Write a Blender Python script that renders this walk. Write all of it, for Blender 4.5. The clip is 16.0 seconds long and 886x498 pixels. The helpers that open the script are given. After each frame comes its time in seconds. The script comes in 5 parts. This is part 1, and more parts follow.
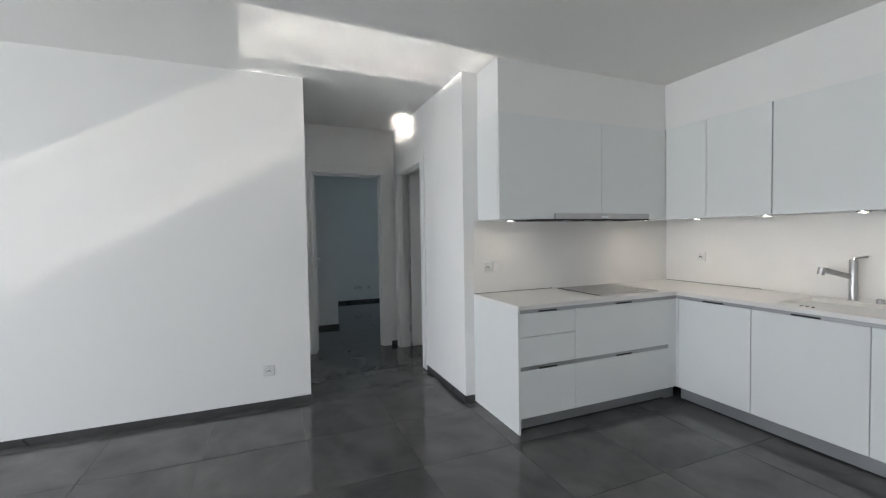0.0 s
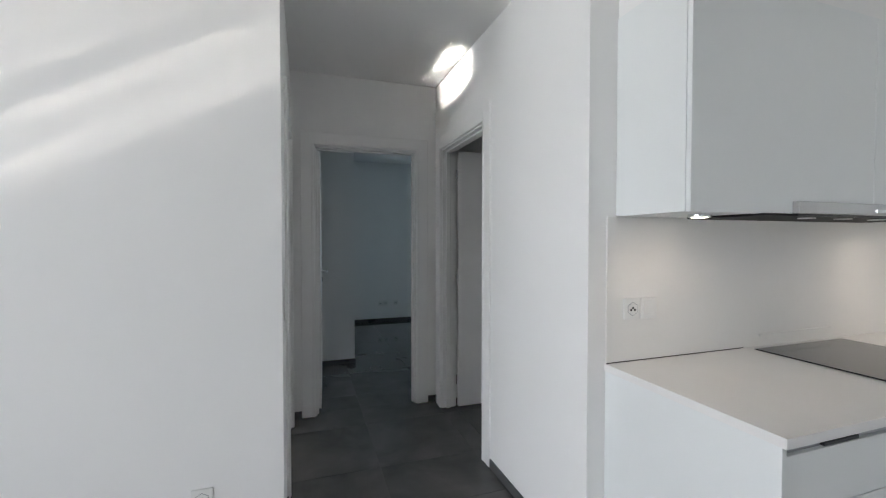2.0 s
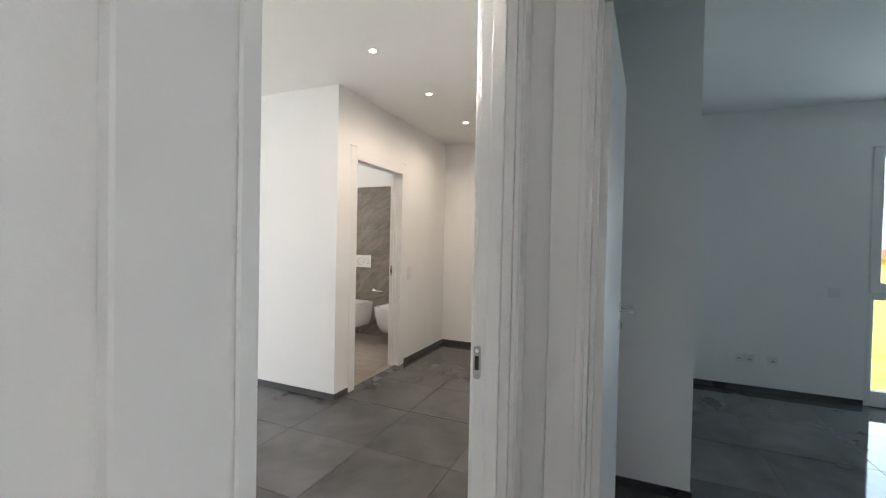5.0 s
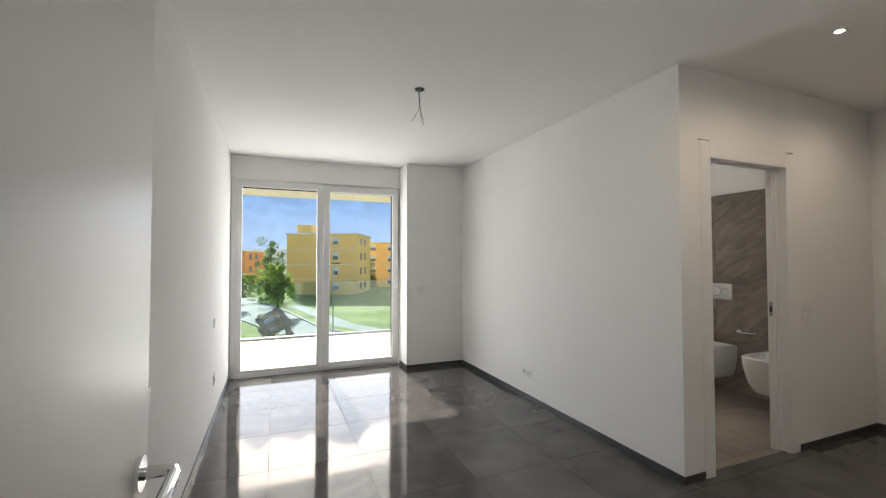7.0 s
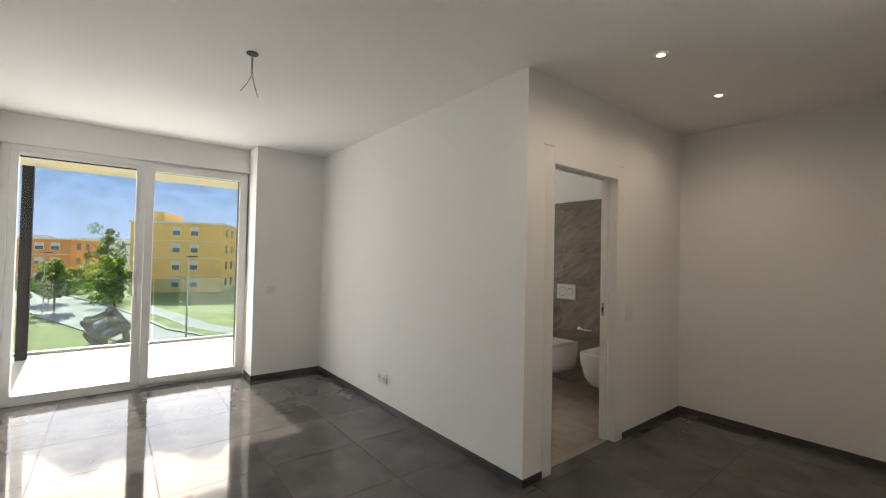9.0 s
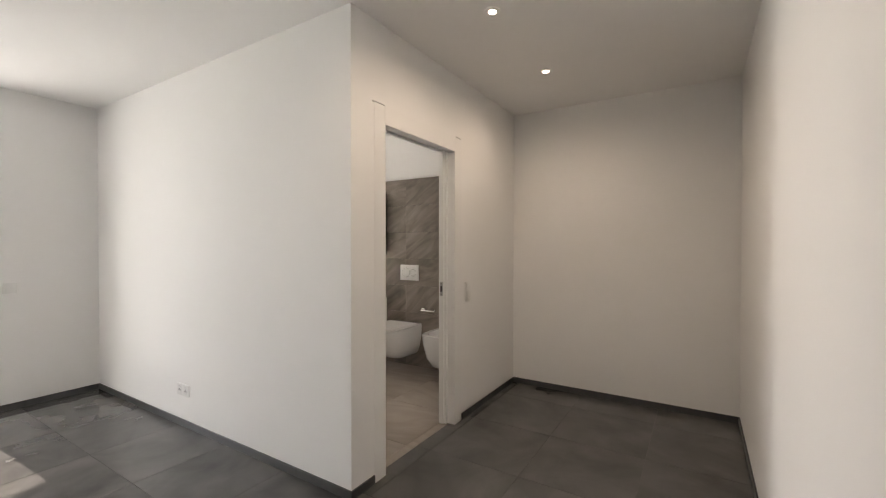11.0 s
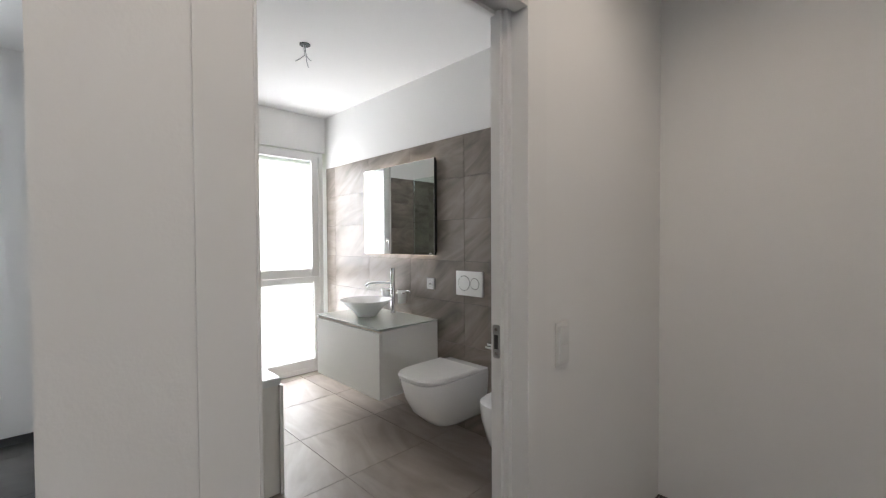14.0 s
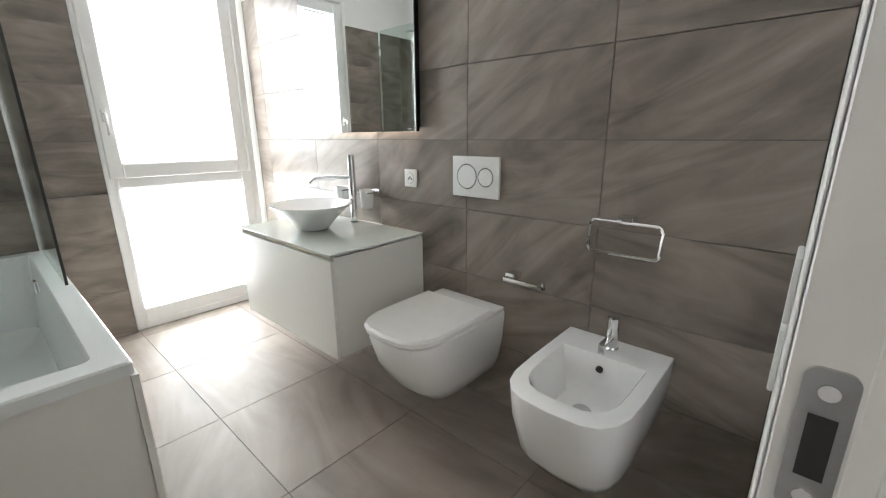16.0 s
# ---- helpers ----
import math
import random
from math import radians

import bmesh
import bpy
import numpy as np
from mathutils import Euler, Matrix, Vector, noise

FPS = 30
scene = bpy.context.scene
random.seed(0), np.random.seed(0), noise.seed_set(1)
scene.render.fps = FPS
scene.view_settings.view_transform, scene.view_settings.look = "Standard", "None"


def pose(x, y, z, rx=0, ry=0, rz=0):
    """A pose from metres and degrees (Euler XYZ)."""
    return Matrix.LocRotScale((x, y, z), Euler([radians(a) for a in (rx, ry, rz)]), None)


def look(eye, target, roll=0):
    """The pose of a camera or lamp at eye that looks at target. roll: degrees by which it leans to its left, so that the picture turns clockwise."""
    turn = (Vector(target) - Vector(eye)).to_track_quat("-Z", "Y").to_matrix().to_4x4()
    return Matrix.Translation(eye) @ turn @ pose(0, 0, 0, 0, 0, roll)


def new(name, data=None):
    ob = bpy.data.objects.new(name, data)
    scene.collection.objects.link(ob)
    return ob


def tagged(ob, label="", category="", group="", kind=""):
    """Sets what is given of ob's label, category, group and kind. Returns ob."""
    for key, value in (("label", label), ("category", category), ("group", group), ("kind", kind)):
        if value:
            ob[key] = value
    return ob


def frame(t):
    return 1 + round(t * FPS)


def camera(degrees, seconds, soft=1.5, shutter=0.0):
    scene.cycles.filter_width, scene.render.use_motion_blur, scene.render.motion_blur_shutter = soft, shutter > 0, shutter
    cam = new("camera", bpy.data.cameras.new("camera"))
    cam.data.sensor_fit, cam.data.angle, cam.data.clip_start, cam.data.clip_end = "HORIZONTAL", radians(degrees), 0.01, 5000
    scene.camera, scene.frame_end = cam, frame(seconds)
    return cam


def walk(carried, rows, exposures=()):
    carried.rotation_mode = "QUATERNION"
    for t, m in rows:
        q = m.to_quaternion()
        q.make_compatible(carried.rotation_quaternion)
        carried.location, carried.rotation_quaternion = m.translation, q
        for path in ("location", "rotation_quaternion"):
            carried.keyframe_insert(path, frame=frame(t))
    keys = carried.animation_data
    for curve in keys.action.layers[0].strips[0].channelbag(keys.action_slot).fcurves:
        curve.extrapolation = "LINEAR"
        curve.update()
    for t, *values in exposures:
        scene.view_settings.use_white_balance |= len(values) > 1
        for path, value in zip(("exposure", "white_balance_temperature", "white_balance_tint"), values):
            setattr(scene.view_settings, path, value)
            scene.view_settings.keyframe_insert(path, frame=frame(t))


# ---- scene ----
cam = camera(93.9, 16.0, soft=1.2)
EXPOSURES = [(0, 1.1, 6650, 13), (2, 1.26, 6650, 14), (3, 1.42, 6700, 14), (4, 2.05, 6800, 15), (4.6, 2.0, 6900, 15), (5.2, 1.95, 6950, 15), (7.2, 0.85, 7100, 14), (8.5, 0.8, 7350, 14),
             (10.2, 1.15, 7800, 18), (12.3, 1.72, 6600, 17), (13.5, 1.52, 6450, 15), (14.2, 1.17, 6350, 14), (15.2, 1.4, 6300, 10), (16, 1.72, 6400, 11)]
PATH = [
    (0, (-0.265, -3.605, 1.357), (0.497, -1.757, 1.289), -0.9),
    (0.5, (-0.167, -3.196, 1.339), (0.501, -1.313, 1.256), -0.3),
    (1, (-0.101, -2.777, 1.358), (0.51, -0.873, 1.307), -0.3),
    (1.5, (-0.029, -2.376, 1.383), (0.724, -0.524, 1.323), 0.2),
    (2, (0.089, -1.968, 1.375), (0.728, -0.073, 1.328), 0.0),
    (2.5, (0.174, -1.577, 1.386), (0.692, 0.355, 1.364), 0.2),
    (3, (0.25, -1.172, 1.408), (0.782, 0.755, 1.374), 0.4),
    (3.5, (0.3, -0.813, 1.385), (0.741, 1.137, 1.343), 0.4),
    (4, (0.366, -0.433, 1.383), (0.506, 1.562, 1.377), -0.2),
    (4.5, (0.319, -0.104, 1.382), (0.027, 1.874, 1.394), -0.1),
    (4.7, (0.296, 0.009, 1.375), (-0.195, 1.948, 1.375), 0.4),
    (5, (0.267, 0.147, 1.353), (-0.535, 1.979, 1.318), 1.2),
    (6.2, (0.13, 0.42, 1.37), (-1.36, 1.76, 1.385), 0.4),
    (6.9, (-0.07, 0.575, 1.395), (-1.9, 1.39, 1.445), 0.0),
    (7.5, (-0.2, 0.635, 1.414), (-2.096, 1.268, 1.471), -0.2),
    (8, (-0.263, 0.764, 1.42), (-2.12, 1.506, 1.478), 0.5),
    (8.5, (-0.262, 0.838, 1.412), (-2.003, 1.822, 1.473), 1.0),
    (9, (-0.226, 0.936, 1.418), (-1.793, 2.178, 1.461), 1.2),
    (9.5, (-0.209, 1.012, 1.423), (-1.578, 2.469, 1.424), 1.2),
    (10, (-0.179, 1.072, 1.388), (-1.374, 2.675, 1.346), 0.4),
    (10.2, (-0.205, 1.118, 1.383), (-1.345, 2.76, 1.338), 0.2),
    (12.3, (-0.662, 1.945, 1.345), (-1.688, 3.662, 1.336), 0.0),
    (12.5, (-0.72, 2.074, 1.348), (-1.764, 3.78, 1.34), 0.1),
    (13, (-0.91, 2.407, 1.366), (-2.002, 4.082, 1.339), 0.4),
    (13.5, (-1.028, 2.69, 1.358), (-2.304, 4.229, 1.347), 0.6),
    (14, (-1.202, 2.967, 1.357), (-2.634, 4.362, 1.315), -0.3),
    (14.5, (-1.47, 3.196, 1.342), (-2.942, 4.547, 1.249), -0.2),
    (15, (-1.702, 3.369, 1.319), (-3.217, 4.665, 1.157), 0.1),
    (15.5, (-1.933, 3.542, 1.291), (-3.423, 4.837, 0.968), -0.5),
    (16, (-2.062, 3.69, 1.223), (-3.348, 5.128, 0.696), -0.4),
]
walk(cam, [(t, look(eye, target, roll)) for t, eye, target, roll in PATH], exposures=EXPOSURES)

# ---- light ----
world = bpy.data.worlds.new("world")
scene.world = world
world.use_nodes = True
wn = world.node_tree
sky = wn.nodes.new("ShaderNodeTexSky")
sky.sky_type, sky.sun_disc = "NISHITA", False
sky.sun_elevation, sky.sun_rotation = radians(30), radians(-86)
sky.air_density, sky.dust_density = 1.0, 1.5
wn.links.new(sky.outputs[0], wn.nodes["Background"].inputs[0])
wn.nodes["Background"].inputs[1].default_value = 0.15

SUN = Vector((1.0, 0.05, -0.565)).normalized()
sun = new("sun", bpy.data.lights.new("sun", "SUN"))
sun.data.energy, sun.data.angle, sun.data.color = 5.0, radians(0.5), (1.0, 0.95, 0.88)
sun.matrix_world = look((-30, 0, 20), Vector((-30, 0, 20)) + SUN)


def window_light(name, eye, aim, w, h, watts, colour=(0.86, 0.93, 1.0)):
    """Sky light that comes in through one window opening."""
    ob = new(name, bpy.data.lights.new(name, "AREA"))
    ob.data.shape, ob.data.size, ob.data.size_y = "RECTANGLE", w, h
    ob.data.energy, ob.data.color = watts, colour
    ob.matrix_world = look(eye, aim)
    return ob


window_light("sky_bedroom_fixed", (-5.60, 0.66, 1.19), (0, 0.66, 1.19), 0.86, 2.15, 9.5)
window_light("sky_bedroom_sash", (-5.595, 1.65, 1.18), (0, 1.65, 1.18), 0.8, 2.1, 10.5)
window_light("sky_living", (-5.60, -0.72, 1.2), (0, -0.72, 1.2), 0.95, 2.2, 26)
# added lamp in an unseen window, there to brighten living room and kitchen
window_light("added_light_living_wide", (-5.60, -4.1, 1.2), (0, -4.1, 1.2), 2.7, 2.2, 86)
window_light("sky_room", (2.58, 4.965, 1.15), (2.58, 0, 1.15), 0.72, 2.1, 7.5, (0.56, 0.79, 1.0))
window_light("sky_bath_upper", (-5.228, 4.636, 1.625), (0, 4.636, 1.625), 0.66, 1.08, 7.0, (0.93, 0.97, 1.0))
window_light("sky_bath_lower", (-5.233, 4.636, 0.53), (0, 4.636, 0.53), 0.7, 0.78, 5.5, (0.93, 0.97, 1.0))


def glint_lamp(name, x0, x1, y0, y1, watts, seed, ripple=(4.5, 12.0), drift=0.0, depth=(0.2, 2.2)):
    """Area lamp added for sunlight thrown back up by the polished tiles, noise-rippled."""
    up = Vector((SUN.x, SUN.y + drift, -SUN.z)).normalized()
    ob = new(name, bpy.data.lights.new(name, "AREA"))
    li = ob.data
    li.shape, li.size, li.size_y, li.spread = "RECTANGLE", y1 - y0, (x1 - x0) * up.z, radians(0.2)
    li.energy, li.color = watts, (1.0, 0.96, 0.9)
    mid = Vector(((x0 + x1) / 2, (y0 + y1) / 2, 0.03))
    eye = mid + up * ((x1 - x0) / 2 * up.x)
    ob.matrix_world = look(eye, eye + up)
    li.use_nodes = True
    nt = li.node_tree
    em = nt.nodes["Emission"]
    # noise over the lamp's face draws the ripples into its light
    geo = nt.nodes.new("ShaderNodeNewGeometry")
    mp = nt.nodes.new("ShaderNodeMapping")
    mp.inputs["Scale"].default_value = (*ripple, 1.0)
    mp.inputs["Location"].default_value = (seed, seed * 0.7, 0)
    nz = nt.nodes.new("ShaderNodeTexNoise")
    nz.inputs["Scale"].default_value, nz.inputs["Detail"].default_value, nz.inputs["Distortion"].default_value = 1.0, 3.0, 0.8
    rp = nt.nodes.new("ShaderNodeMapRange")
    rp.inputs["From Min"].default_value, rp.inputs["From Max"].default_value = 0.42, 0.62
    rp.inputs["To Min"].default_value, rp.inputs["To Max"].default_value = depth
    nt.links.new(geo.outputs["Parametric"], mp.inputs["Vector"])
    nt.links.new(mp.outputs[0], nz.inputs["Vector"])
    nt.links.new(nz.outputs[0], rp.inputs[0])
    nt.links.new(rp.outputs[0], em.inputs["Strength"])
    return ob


glint_lamp("glint_lamp_living", -5.05, -3.4, -1.25, -0.52, 0.72, 3.1, (5.0, 9.0), 0.0, (0.2, 2.0))
# extra lamp with its own drift, added to draw streaks on the wall
glint_lamp("glint_lamp_along_wall", -5.1, -3.45, -0.52, -0.05, 0.85, 5.3, (0.22, 9.0), 0.045, (0.22, 1.9))
glint_lamp("glint_lamp_bedroom", -4.3, -3.1, 0.35, 1.9, 3.0, 7.7)


def spot(name, x, y, z, watts, deg, colour=(1.0, 0.84, 0.66), radius=0.02):
    ob = new(name, bpy.data.lights.new(name, "SPOT"))
    ob.data.energy, ob.data.spot_size, ob.data.spot_blend = watts, radians(deg), 0.8
    ob.data.color, ob.data.shadow_soft_size = colour, radius
    ob.matrix_world = look((x, y, z), (x + 0.0001, y, 0))
    return ob


# ---- materials ----
def nodes_of(name):
    m = bpy.data.materials.new(name)
    m.use_nodes = True
    return m, m.node_tree, m.node_tree.nodes["Principled BSDF"]


def pbr(name, col, rough=0.5, metal=0.0, scale=3.0, amount=0.06, fine=60.0, bump=0.0, rvar=0.0, spec=0.5, coat=0.0):
    """A plain surface with slow and fine variation of colour, gloss and relief."""
    m, nt, b = nodes_of(name)
    tc = nt.nodes.new("ShaderNodeTexCoord")
    n1 = nt.nodes.new("ShaderNodeTexNoise")
    n1.inputs["Scale"].default_value, n1.inputs["Detail"].default_value = scale, 5.0
    n2 = nt.nodes.new("ShaderNodeTexNoise")
    n2.inputs["Scale"].default_value, n2.inputs["Detail"].default_value = fine, 3.0
    nt.links.new(tc.outputs["Object"], n1.inputs["Vector"])
    nt.links.new(tc.outputs["Object"], n2.inputs["Vector"])
    ad = nt.nodes.new("ShaderNodeMath")
    ad.operation = "MULTIPLY_ADD"
    ad.inputs[1].default_value = 0.3
    nt.links.new(n2.outputs[0], ad.inputs[0])
    nt.links.new(n1.outputs[0], ad.inputs[2])
    rp = nt.nodes.new("ShaderNodeValToRGB")
    lo, hi = [c * (1 - amount) for c in col], [min(1, c * (1 + amount)) for c in col]
    rp.color_ramp.elements[0].position, rp.color_ramp.elements[0].color = 0.35, (*lo, 1)
    rp.color_ramp.elements[1].position, rp.color_ramp.elements[1].color = 0.95, (*hi, 1)
    nt.links.new(ad.outputs[0], rp.inputs[0])
    nt.links.new(rp.outputs[0], b.inputs["Base Color"])
    b.inputs["Metallic"].default_value = metal
    b.inputs["Roughness"].default_value = rough
    b.inputs["Specular IOR Level"].default_value = spec
    b.inputs["Coat Weight"].default_value = coat
    if rvar:
        mr = nt.nodes.new("ShaderNodeMapRange")
        mr.inputs["To Min"].default_value, mr.inputs["To Max"].default_value = max(0.02, rough - rvar), rough + rvar
        nt.links.new(n1.outputs[0], mr.inputs[0])
        nt.links.new(mr.outputs[0], b.inputs["Roughness"])
    if bump:
        bp = nt.nodes.new("ShaderNodeBump")
        bp.inputs["Strength"].default_value, bp.inputs["Distance"].default_value = bump, 0.01
        nt.links.new(n2.outputs[0], bp.inputs["Height"])
        nt.links.new(bp.outputs[0], b.inputs["Normal"])
    return m


def stone_tile(name, dark, light, rough, vein, stretch, spin, turn=2.2, lo=0.36, hi=0.66):
    """Porcelain tile: cloudy body, drawn-out veins, each piece cut from another place."""
    m, nt, b = nodes_of(name)
    tc = nt.nodes.new("ShaderNodeTexCoord")
    oi = nt.nodes.new("ShaderNodeObjectInfo")
    off = nt.nodes.new("ShaderNodeVectorMath")
    off.operation = "SCALE"
    off.inputs[0].default_value = (37.0, 53.0, 71.0)
    nt.links.new(oi.outputs["Random"], off.inputs["Scale"])
    ro = nt.nodes.new("ShaderNodeVectorRotate")
    ro.rotation_type = "Z_AXIS" if spin == "Z" else "Y_AXIS"
    an = nt.nodes.new("ShaderNodeMath")
    an.operation = "MULTIPLY_ADD"
    an.inputs[1].default_value, an.inputs[2].default_value = turn, -0.3 * turn
    nt.links.new(oi.outputs["Random"], an.inputs[0])
    nt.links.new(an.outputs[0], ro.inputs["Angle"])
    nt.links.new(tc.outputs["Object"], ro.inputs["Vector"])
    ad = nt.nodes.new("ShaderNodeVectorMath")
    nt.links.new(ro.outputs[0], ad.inputs[0])
    nt.links.new(off.outputs[0], ad.inputs[1])
    mp = nt.nodes.new("ShaderNodeMapping")
    mp.inputs["Scale"].default_value = stretch
    nt.links.new(ad.outputs[0], mp.inputs["Vector"])
    cl = nt.nodes.new("ShaderNodeTexNoise")
    cl.inputs["Scale"].default_value, cl.inputs["Detail"].default_value, cl.inputs["Distortion"].default_value = 2.2, 8.0, 0.6
    nt.links.new(ad.outputs[0], cl.inputs["Vector"])
    ve = nt.nodes.new("ShaderNodeTexNoise")
    ve.inputs["Scale"].default_value, ve.inputs["Detail"].default_value, ve.inputs["Distortion"].default_value = 2.4, 8.0, 1.5
    nt.links.new(mp.outputs[0], ve.inputs["Vector"])
    mx = nt.nodes.new("ShaderNodeMix")
    mx.inputs["Factor"].default_value = vein
    nt.links.new(cl.outputs[0], mx.inputs["A"])
    nt.links.new(ve.outputs[0], mx.inputs["B"])
    rp = nt.nodes.new("ShaderNodeValToRGB")
    rp.color_ramp.elements[0].position, rp.color_ramp.elements[0].color = lo, (*dark, 1)
    rp.color_ramp.elements[1].position, rp.color_ramp.elements[1].color = hi, (*light, 1)
    nt.links.new(mx.outputs[0], rp.inputs[0])
    nt.links.new(rp.outputs[0], b.inputs["Base Color"])
    mr = nt.nodes.new("ShaderNodeMapRange")
    mr.inputs["To Min"].default_value, mr.inputs["To Max"].default_value = rough * 0.75, rough * 1.35
    nt.links.new(cl.outputs[0], mr.inputs[0])
    nt.links.new(mr.outputs[0], b.inputs["Roughness"])
    bp = nt.nodes.new("ShaderNodeBump")
    bp.inputs["Strength"].default_value, bp.inputs["Distance"].default_value = 0.04, 0.004
    nt.links.new(ve.outputs[0], bp.inputs["Height"])
    nt.links.new(bp.outputs[0], b.inputs["Normal"])
    return m


def clear_glass(name, tint=(1, 1, 1)):
    m, nt, b = nodes_of(name)
    tr = nt.nodes.new("ShaderNodeBsdfTransparent")
    tr.inputs[0].default_value = (*tint, 1)
    gl = nt.nodes.new("ShaderNodeBsdfGlossy")
    gl.inputs["Roughness"].default_value = 0.01
    lw = nt.nodes.new("ShaderNodeLayerWeight")
    lw.inputs[0].default_value = 0.5
    pw = nt.nodes.new("ShaderNodeMath")
    pw.operation = "POWER"
    pw.inputs[1].default_value = 5.0
    ml = nt.nodes.new("ShaderNodeMath")
    ml.operation = "MULTIPLY_ADD"
    ml.inputs[1].default_value, ml.inputs[2].default_value = 0.7, 0.035
    mx = nt.nodes.new("ShaderNodeMixShader")
    nt.links.new(lw.outputs["Facing"], pw.inputs[0])
    nt.links.new(pw.outputs[0], ml.inputs[0])
    nt.links.new(ml.outputs[0], mx.inputs[0])
    nt.links.new(tr.outputs[0], mx.inputs[1])
    nt.links.new(gl.outputs[0], mx.inputs[2])
    nt.links.new(mx.outputs[0], nt.nodes["Material Output"].inputs[0])
    return m


def glow(name, col, strength):
    m, nt, b = nodes_of(name)
    b.inputs["Base Color"].default_value = (0.8, 0.8, 0.8, 1)
    b.inputs["Emission Color"].default_value = (*col, 1)
    b.inputs["Emission Strength"].default_value = strength
    return m


PLASTER = pbr("plaster", (0.86, 0.855, 0.84), 0.85, scale=1.3, amount=0.012, fine=180, bump=0.05, spec=0.3)
CEILING = pbr("ceiling_paint", (0.87, 0.865, 0.85), 0.9, scale=0.9, amount=0.02, fine=150, bump=0.04, spec=0.2)
LACQUER = pbr("door_lacquer", (0.84, 0.835, 0.82), 0.4, scale=2.0, amount=0.008, fine=90)
KITCHEN = pbr("kitchen_front", (0.80, 0.82, 0.812), 0.35, scale=1.5, amount=0.02, fine=120, rvar=0.05)
WORKTOP = pbr("worktop", (0.82, 0.81, 0.79), 0.3, scale=5, amount=0.03, fine=200, rvar=0.05)
SPLASH = pbr("splash_panel", (0.80, 0.79, 0.765), 0.42, scale=1.8, amount=0.03, fine=90, rvar=0.06)
ALU = pbr("aluminium", (0.42, 0.43, 0.44), 0.38, 0.9, scale=8, amount=0.08, fine=140)
PLINTH = pbr("plinth_metal", (0.36, 0.37, 0.38), 0.42, 0.7, scale=5, amount=0.08, fine=140)
CHROME = pbr("chrome", (0.78, 0.79, 0.8), 0.08, 1.0, scale=10, amount=0.03)
STEEL = pbr("brushed_steel", (0.5, 0.5, 0.5), 0.3, 1.0, scale=12, amount=0.08, fine=200)
BLACK = pbr("black_plastic", (0.015, 0.015, 0.016), 0.35, amount=0.2)
HOB = pbr("hob_glass", (0.022, 0.022, 0.023), 0.12, scale=4, amount=0.15, coat=0.3)
PLASTIC = pbr("white_plastic", (0.78, 0.78, 0.76), 0.35, scale=15, amount=0.02)
# near-black colour stands in for the shade inside holes left uncut
HOLE = pbr("dark_hole", (0.03, 0.03, 0.03), 0.6, amount=0.2)
BASE = pbr("baseboard_tile", (0.06, 0.06, 0.062), 0.3, scale=3, amount=0.25, fine=40, rvar=0.08)
GROUT = pbr("grout", (0.075, 0.073, 0.07), 0.85, scale=20, amount=0.15)
GROUT_B = pbr("grout_brown", (0.13, 0.115, 0.10), 0.85, scale=20, amount=0.15)
FLOOR = stone_tile("floor_tile", (0.06, 0.06, 0.06), (0.125, 0.122, 0.118), 0.055, 0.25, (1.0, 1.6, 1.0), "Z", 6.0, 0.33, 0.68)
BATHT = stone_tile("bath_tile", (0.115, 0.096, 0.079), (0.36, 0.312, 0.268), 0.36, 0.5, (0.8, 1.0, 3.6), "Y", 1.1, 0.35, 0.69)
BATHF = stone_tile("bath_floor_tile", (0.18, 0.15, 0.126), (0.34, 0.292, 0.25), 0.46, 0.5, (0.6, 2.6, 1.0), "Z", 1.0, 0.33, 0.70)
CERAMIC = pbr("ceramic", (0.83, 0.83, 0.82), 0.08, scale=4, amount=0.01, coat=0.4)
ACRYLIC = pbr("tub_acrylic", (0.80, 0.83, 0.82), 0.14, scale=4, amount=0.015, coat=0.2)
VANITY = pbr("vanity_lacquer", (0.77, 0.765, 0.72), 0.3, scale=3, amount=0.02)
VGLASS = pbr("vanity_glass_top", (0.58, 0.62, 0.57), 0.04, scale=3, amount=0.03, coat=0.6)
MIRROR = pbr("mirror", (0.86, 0.88, 0.87), 0.01, 1.0, amount=0.0)
UPVC = pbr("window_frame", (0.80, 0.80, 0.79), 0.3, scale=6, amount=0.02)
GASKET = pbr("gasket", (0.02, 0.02, 0.02), 0.5, amount=0.1)
ANTHRA = pbr("anthracite_post", (0.007, 0.007, 0.008), 0.6, amount=0.15, spec=0.2)
GLASS = clear_glass("window_glass")
SCREEN = clear_glass("shower_glass", (0.90, 0.95, 0.93))
RAILG = clear_glass("balustrade_glass", (0.74, 0.86, 0.85))
BULB = glow("lamp_lens", (1.0, 0.9, 0.78), 14.0)
LEDM = glow("mirror_led", (1.0, 0.83, 0.68), 3.0)
SLAB = pbr("balcony_tile", (0.62, 0.61, 0.59), 0.6, scale=2, amount=0.05, bump=0.05)
SOFFIT = pbr("balcony_soffit", (0.72, 0.66, 0.54), 0.9, scale=2, amount=0.04)
RENDER_W = pbr("facade_render", (0.6, 0.59, 0.56), 0.9, scale=1, amount=0.06, bump=0.1)


def frosted(name):
    m, nt, b = nodes_of(name)
    di = nt.nodes.new("ShaderNodeBsdfTranslucent")
    di.inputs[0].default_value = (0.95, 0.96, 0.97, 1)
    mx = nt.nodes.new("ShaderNodeMixShader")
    mx.inputs[0].default_value = 0.12
    nt.links.new(di.outputs[0], mx.inputs[1])
    nt.links.new(b.outputs[0], mx.inputs[2])
    nt.links.new(mx.outputs[0], nt.nodes["Material Output"].inputs[0])
    b.inputs["Base Color"].default_value = (0.9, 0.9, 0.9, 1)
    b.inputs["Roughness"].default_value = 0.2
    return m


